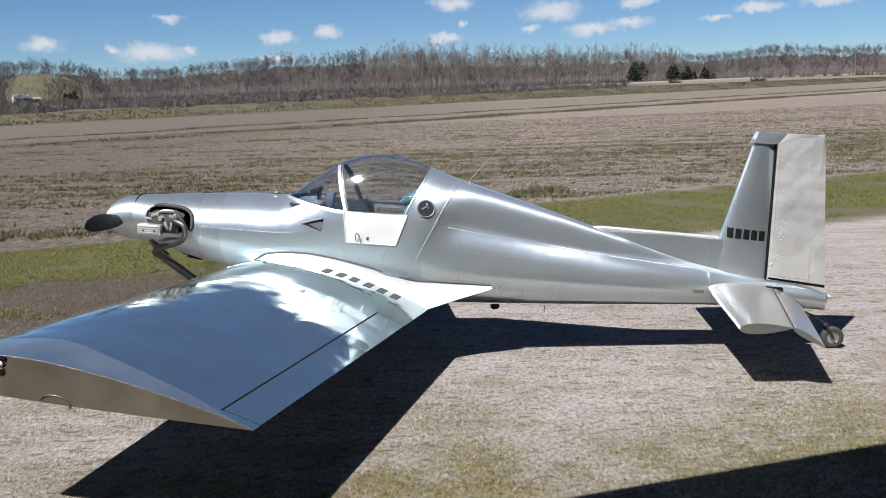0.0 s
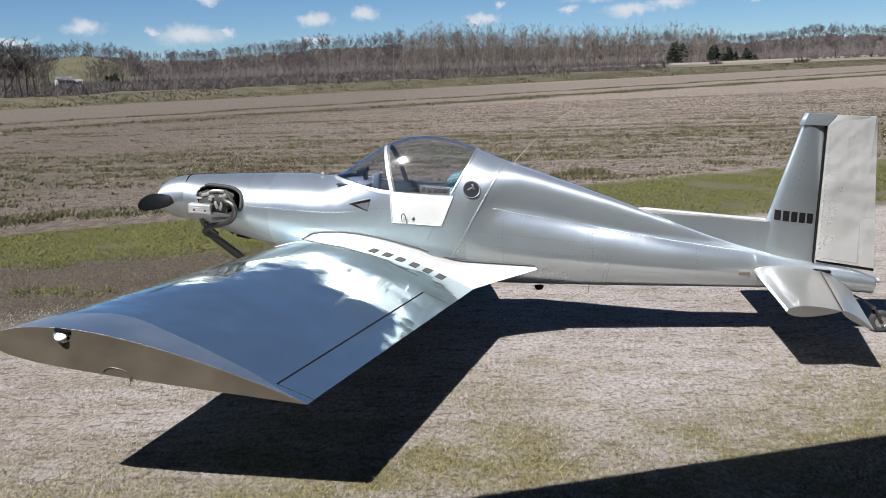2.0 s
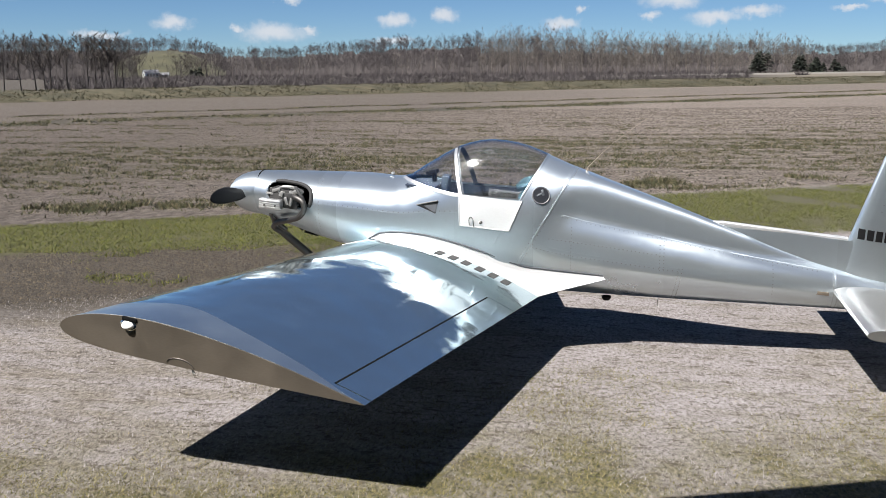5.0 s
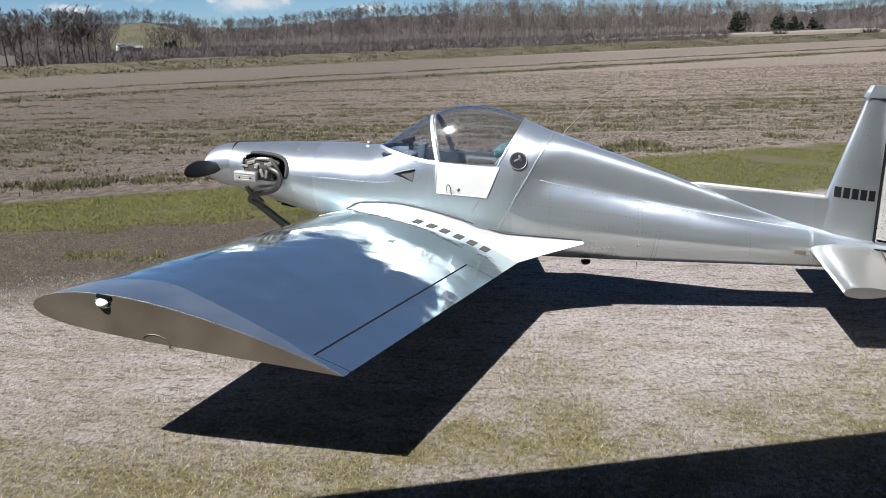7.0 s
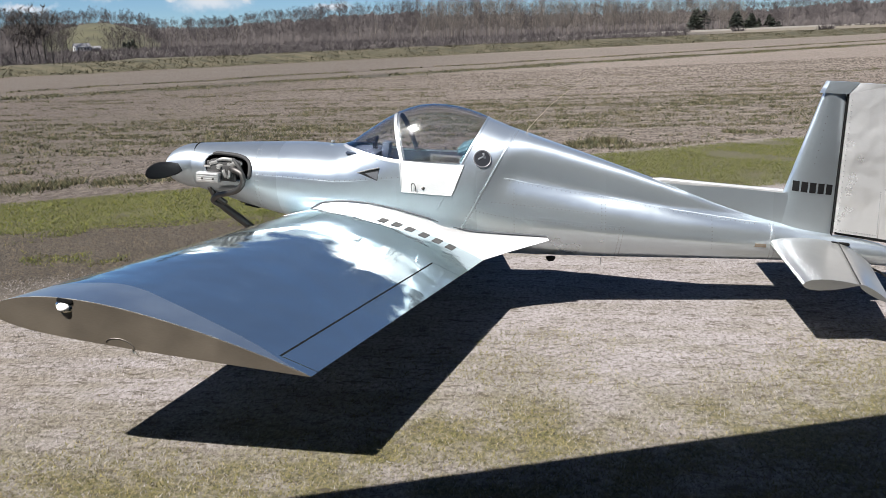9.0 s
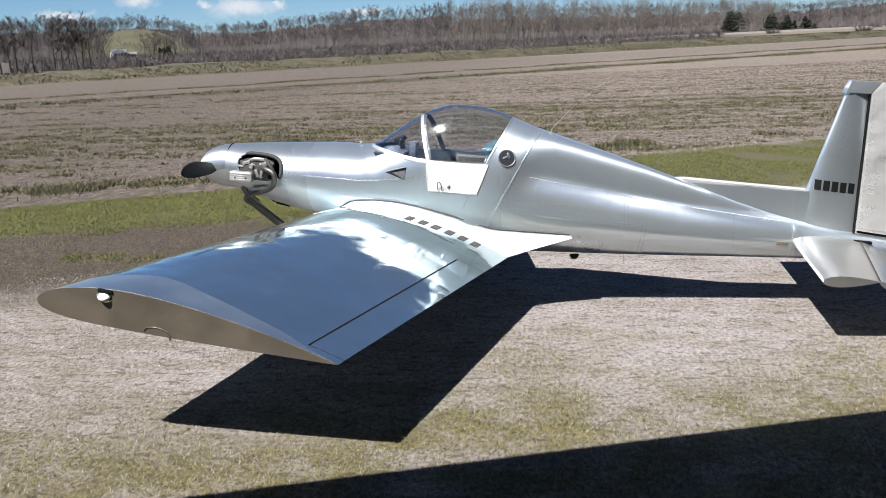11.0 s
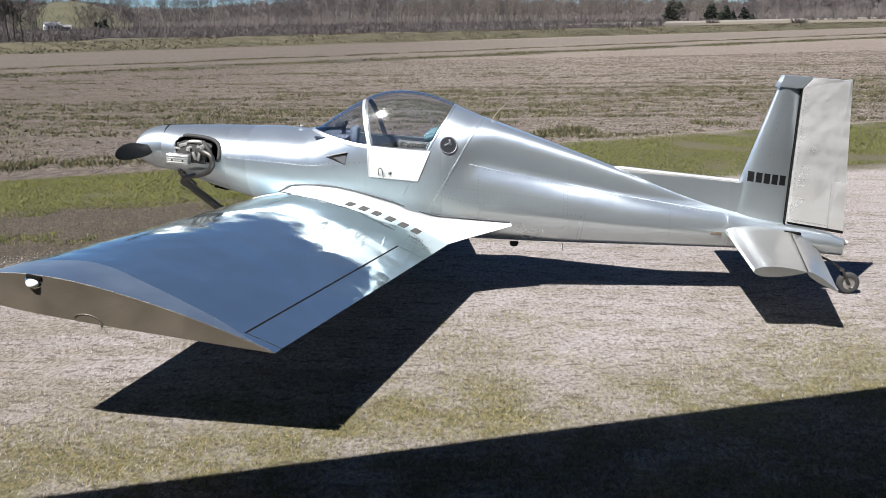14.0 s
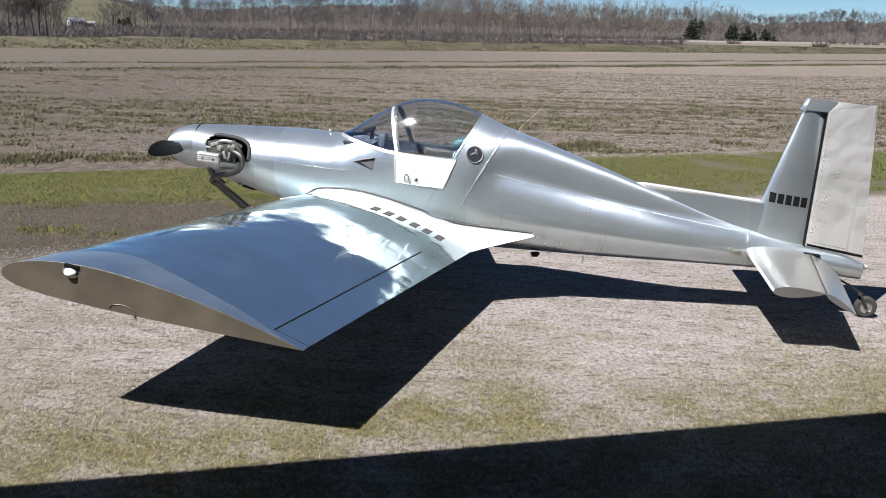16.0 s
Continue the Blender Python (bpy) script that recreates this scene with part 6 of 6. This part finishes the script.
def farmhouse(name, m, lx, ly, hz, label):
    house = new(name)
    house.matrix_world = m
    bm = bmesh.new()
    pts = [(-lx, -ly, 0), (lx, -ly, 0), (lx, ly, 0), (-lx, ly, 0), (-lx, -ly, hz), (lx, -ly, hz), (lx, ly, hz), (-lx, ly, hz), (-lx, 0, hz + ly * 0.7), (lx, 0, hz + ly * 0.7)]
    v_ = [bm.verts.new(p) for p in pts]
    for q in ((0, 1, 5, 4), (2, 3, 7, 6), (1, 2, 6, 9, 5), (3, 0, 4, 8, 7)):
        bm.faces.new([v_[i] for i in q])
    part("wall", bm, SIDING, house, "", False)
    bm = bmesh.new()
    for s in (-1, 1):
        box(bm, (0, s * ly * 0.53, hz + ly * 0.36), (2 * lx + 0.5, ly * 1.34, 0.12), pose(0, 0, 0, -s * 35, 0, 0))
    part("roof", bm, ROOF, house, "grey shingle roof", False)
    for k in (-0.6, -0.2, 0.25, 0.65):
        bm = bmesh.new()
        box(bm, (k * lx, -ly - 0.02, hz * 0.55), (0.8, 0.06, 1.0))
        part("window", bm, PANE, house, "dark window", False)
    bm = bmesh.new()
    box(bm, (-lx - 0.02, 0, hz * 0.6), (0.06, 0.9, 1.1))
    part("window", bm, PANE, house, "dark window", False)
    return tagged(house, label, "house")


farmhouse("farmhouse", Matrix.Translation(place(-24.1, 345, 0.2)) @ pose(0, 0, 0, 0, 0, 42), 2.6, 1.6, 1.7, "small white farmhouse with a grey roof below a knoll")
farmhouse("shed", Matrix.Translation(place(-23.35, 347, 0.2)) @ pose(0, 0, 0, 0, 0, 18), 1.8, 1.1, 1.0, "low grey-white farm shed beside the farmhouse")
vs, fs = [], []
bare_tree(vs, fs, Vector((0, 0, 0)), 13.0, rnd, 0.6, 22, 18, 1.3, 0.15)
yard_tree = split_tree("yard_tree", vs, fs, 18, DARKBARK, place(-24.9, 342, -0.1))
tagged(yard_tree, "broad leafless tree beside the farmhouse", "tree")

# bare trees round the knoll
for az, dist, hgt in [(-26.0 + 0.33 * i, 424 if i % 3 else 352, 9.0 + 3 * rnd.random()) for i in range(20)] + [(-22.6, 350, 8.5), (-21.9, 352, 9), (-21.3, 350, 9.5), (-20.8, 351, 8), (-25.5, 349, 10), (-25.9, 350, 9)]:
    if dist < 400 and -24.6 < az < -22.9:
        continue
    vs, fs = [], []
    bare_tree(vs, fs, Vector((0, 0, 0)), hgt, rnd, 0.5, 16, 14, 1.1, 0.2)
    tree = split_tree("bare_tree", vs, fs, 18, DARKBARK, place(az, dist, (math.tan(radians(table(az, [(-26.2, 0.2), (-24.9, 0.8), (-22.7, 1.0), (-20.5, 0.5), (-19.6, 0.1)]))) * 404 if dist > 400 else -0.1)))
    tagged(tree, "leafless tree at the edge of a grassy knoll", "tree", "knoll trees")

# evergreens in the woods
NEEDLE = island_colours("needles", [(0.0, (0.007, 0.011, 0.006)), (0.6, (0.017, 0.023, 0.014)), (1.0, (0.034, 0.038, 0.023))])
for i in range(21):
    az = rnd.uniform(13.4, 18.9) if i < 18 else -21.7 + 0.25 * (i - 18)
    hgt = table(az, [(-20, 6.0), (12.8, 8.0), (15, 8.5), (17, 6.5), (18.3, 4.5)]) * rnd.uniform(0.5, 0.95)
    vs, fs = [], []
    stick(vs, fs, Vector((0, 0, 0)), Vector((0, 0, hgt * 0.95)), 0.16, 0.03)
    for k in range(240):
        t_ = rnd.random() ** 0.8
        z_ = hgt * (0.12 + 0.88 * t_)
        rr = hgt * 0.42 * (1 - t_) ** 0.7 + 0.15
        a_ = rnd.uniform(0, 6.283)
        c_ = Vector((0, 0, z_))
        e_ = c_ + Vector((math.cos(a_) * rr, math.sin(a_) * rr, rnd.uniform(-0.5, 0.15))) * rnd.uniform(0.7, 1.1)
        s_ = Vector((-math.sin(a_), math.cos(a_), rnd.uniform(-0.5, 0.5))) * 0.32
        o = len(vs)
        vs.extend((c_, e_ + s_, e_ - s_))
        fs.append((o, o + 1, o + 2))
    fir = split_tree("evergreen", vs, fs, 6, NEEDLE, place(az, rnd.uniform(322, 338), -0.1))
    tagged(fir, "dark green conifer among bare trees", "tree", "evergreens")
for az, dist in ((21.1, 210), (16.2, 235), (13.0, 250)):
    vs, fs = [], []
    for k in range(160):
        a_, b_ = rnd.uniform(0, 6.283), rnd.uniform(0.05, 1)
        e = Vector((math.cos(a_) * 2.6 * rnd.random() ** 0.5, math.sin(a_) * 1.4, 1.7 * b_))
        c_ = Vector((e.x * 0.6, e.y * 0.6, 0))
        s_ = Vector((rnd.uniform(-1, 1), rnd.uniform(-1, 1), 0)) * 0.1
        o = len(vs)
        vs.extend((c_ - s_, c_ + s_, e))
        fs.append((o, o + 1, o + 2))
    bush = new("bush", fast_mesh("bush", vs, fs, BARK))
    bush.location = place(az, dist, 0)
    tagged(bush, "low brown leafless bush beside the far track", "bush", "far bushes")

# pale gravel road at the far right
ROAD = material("pale_gravel", (0.5, 0.46, 0.4), 0.95)
rn = noise_tex(ROAD, coords(ROAD), 0.8, 5, 0.6)
wire(ROAD, ramp(ROAD, rn, [(0.3, (0.100, 0.090, 0.075)), (0.7, (0.145, 0.134, 0.118))]), socket(ROAD, "Base Color"))
verts, faces = [], []
line = [place(2, 205), place(8, 225), place(14, 262), place(18, 300), place(22, 345), place(27, 410), place(33, 520)]
cp = curve_points(line, 6)
for i, p in enumerate(cp):
    d_ = (cp[min(i + 1, len(cp) - 1)] - cp[max(i - 1, 0)]).normalized()
    s_ = Vector((-d_.y, d_.x, 0))
    for k, z_ in ((-4.5, -0.05), (-2.2, 0.45), (2.2, 0.45), (4.5, -0.05)):
        verts.append(p + s_ * k + Vector((0, 0, z_ * min(1.0, i / 8) if z_ > 0 else z_)))
for i in range(len(cp) - 1):
    for k in range(3):
        faces.append((i * 4 + k, i * 4 + k + 1, i * 4 + k + 5, i * 4 + k + 4))
tagged(new("road", mesh_of("road", verts, faces, ROAD)), "pale raised gravel road below the woods", "road", "", "structure")

# ---- unseen shelter over the camera, added to cast the foreground shade ----
SHEET = material("shelter_sheet", (0.6, 0.6, 0.6), 0.55)
sn = noise_tex(SHEET, coords(SHEET), 1.5, 4, 0.6)
wire(SHEET, ramp(SHEET, sn, [(0.3, (0.44, 0.44, 0.43)), (0.7, (0.54, 0.53, 0.51))]), socket(SHEET, "Base Color"))
EAVE = 2.6
FRONT = SITE @ Matrix.Translation((0, -(2.28 + 0.4065 * EAVE), 0)) @ pose(0, 0, 0, 0, 0, math.degrees(math.atan(0.369)))
bm = box(bmesh.new(), (1.0, -2.4, EAVE + 0.04), (17, 4.8, 0.08))
roof = part("roof", bm, SHEET, None, "", False)
roof.matrix_world = FRONT
tagged(roof, "unseen pale grey sheet roof added to cast the foreground shade", "roof", "", "structure")
# Walls out of view, added to keep sky light off the shaded ground.
for name, at_, size in (("unseen_wall_back", (1.0, -4.75, EAVE / 2), (17, 0.1, EAVE)), ("unseen_wall_west", (-7.45, -2.35, EAVE / 2), (0.1, 4.7, EAVE)), ("unseen_wall_east", (9.45, -2.35, EAVE / 2), (0.1, 4.7, EAVE))):
    side_wall = part(name, box(bmesh.new(), at_, size), SHEET, None, "", False)
    side_wall.matrix_world = FRONT
    tagged(side_wall, "unseen pale grey sheet wall added to block sky light", "wall", "", "structure")
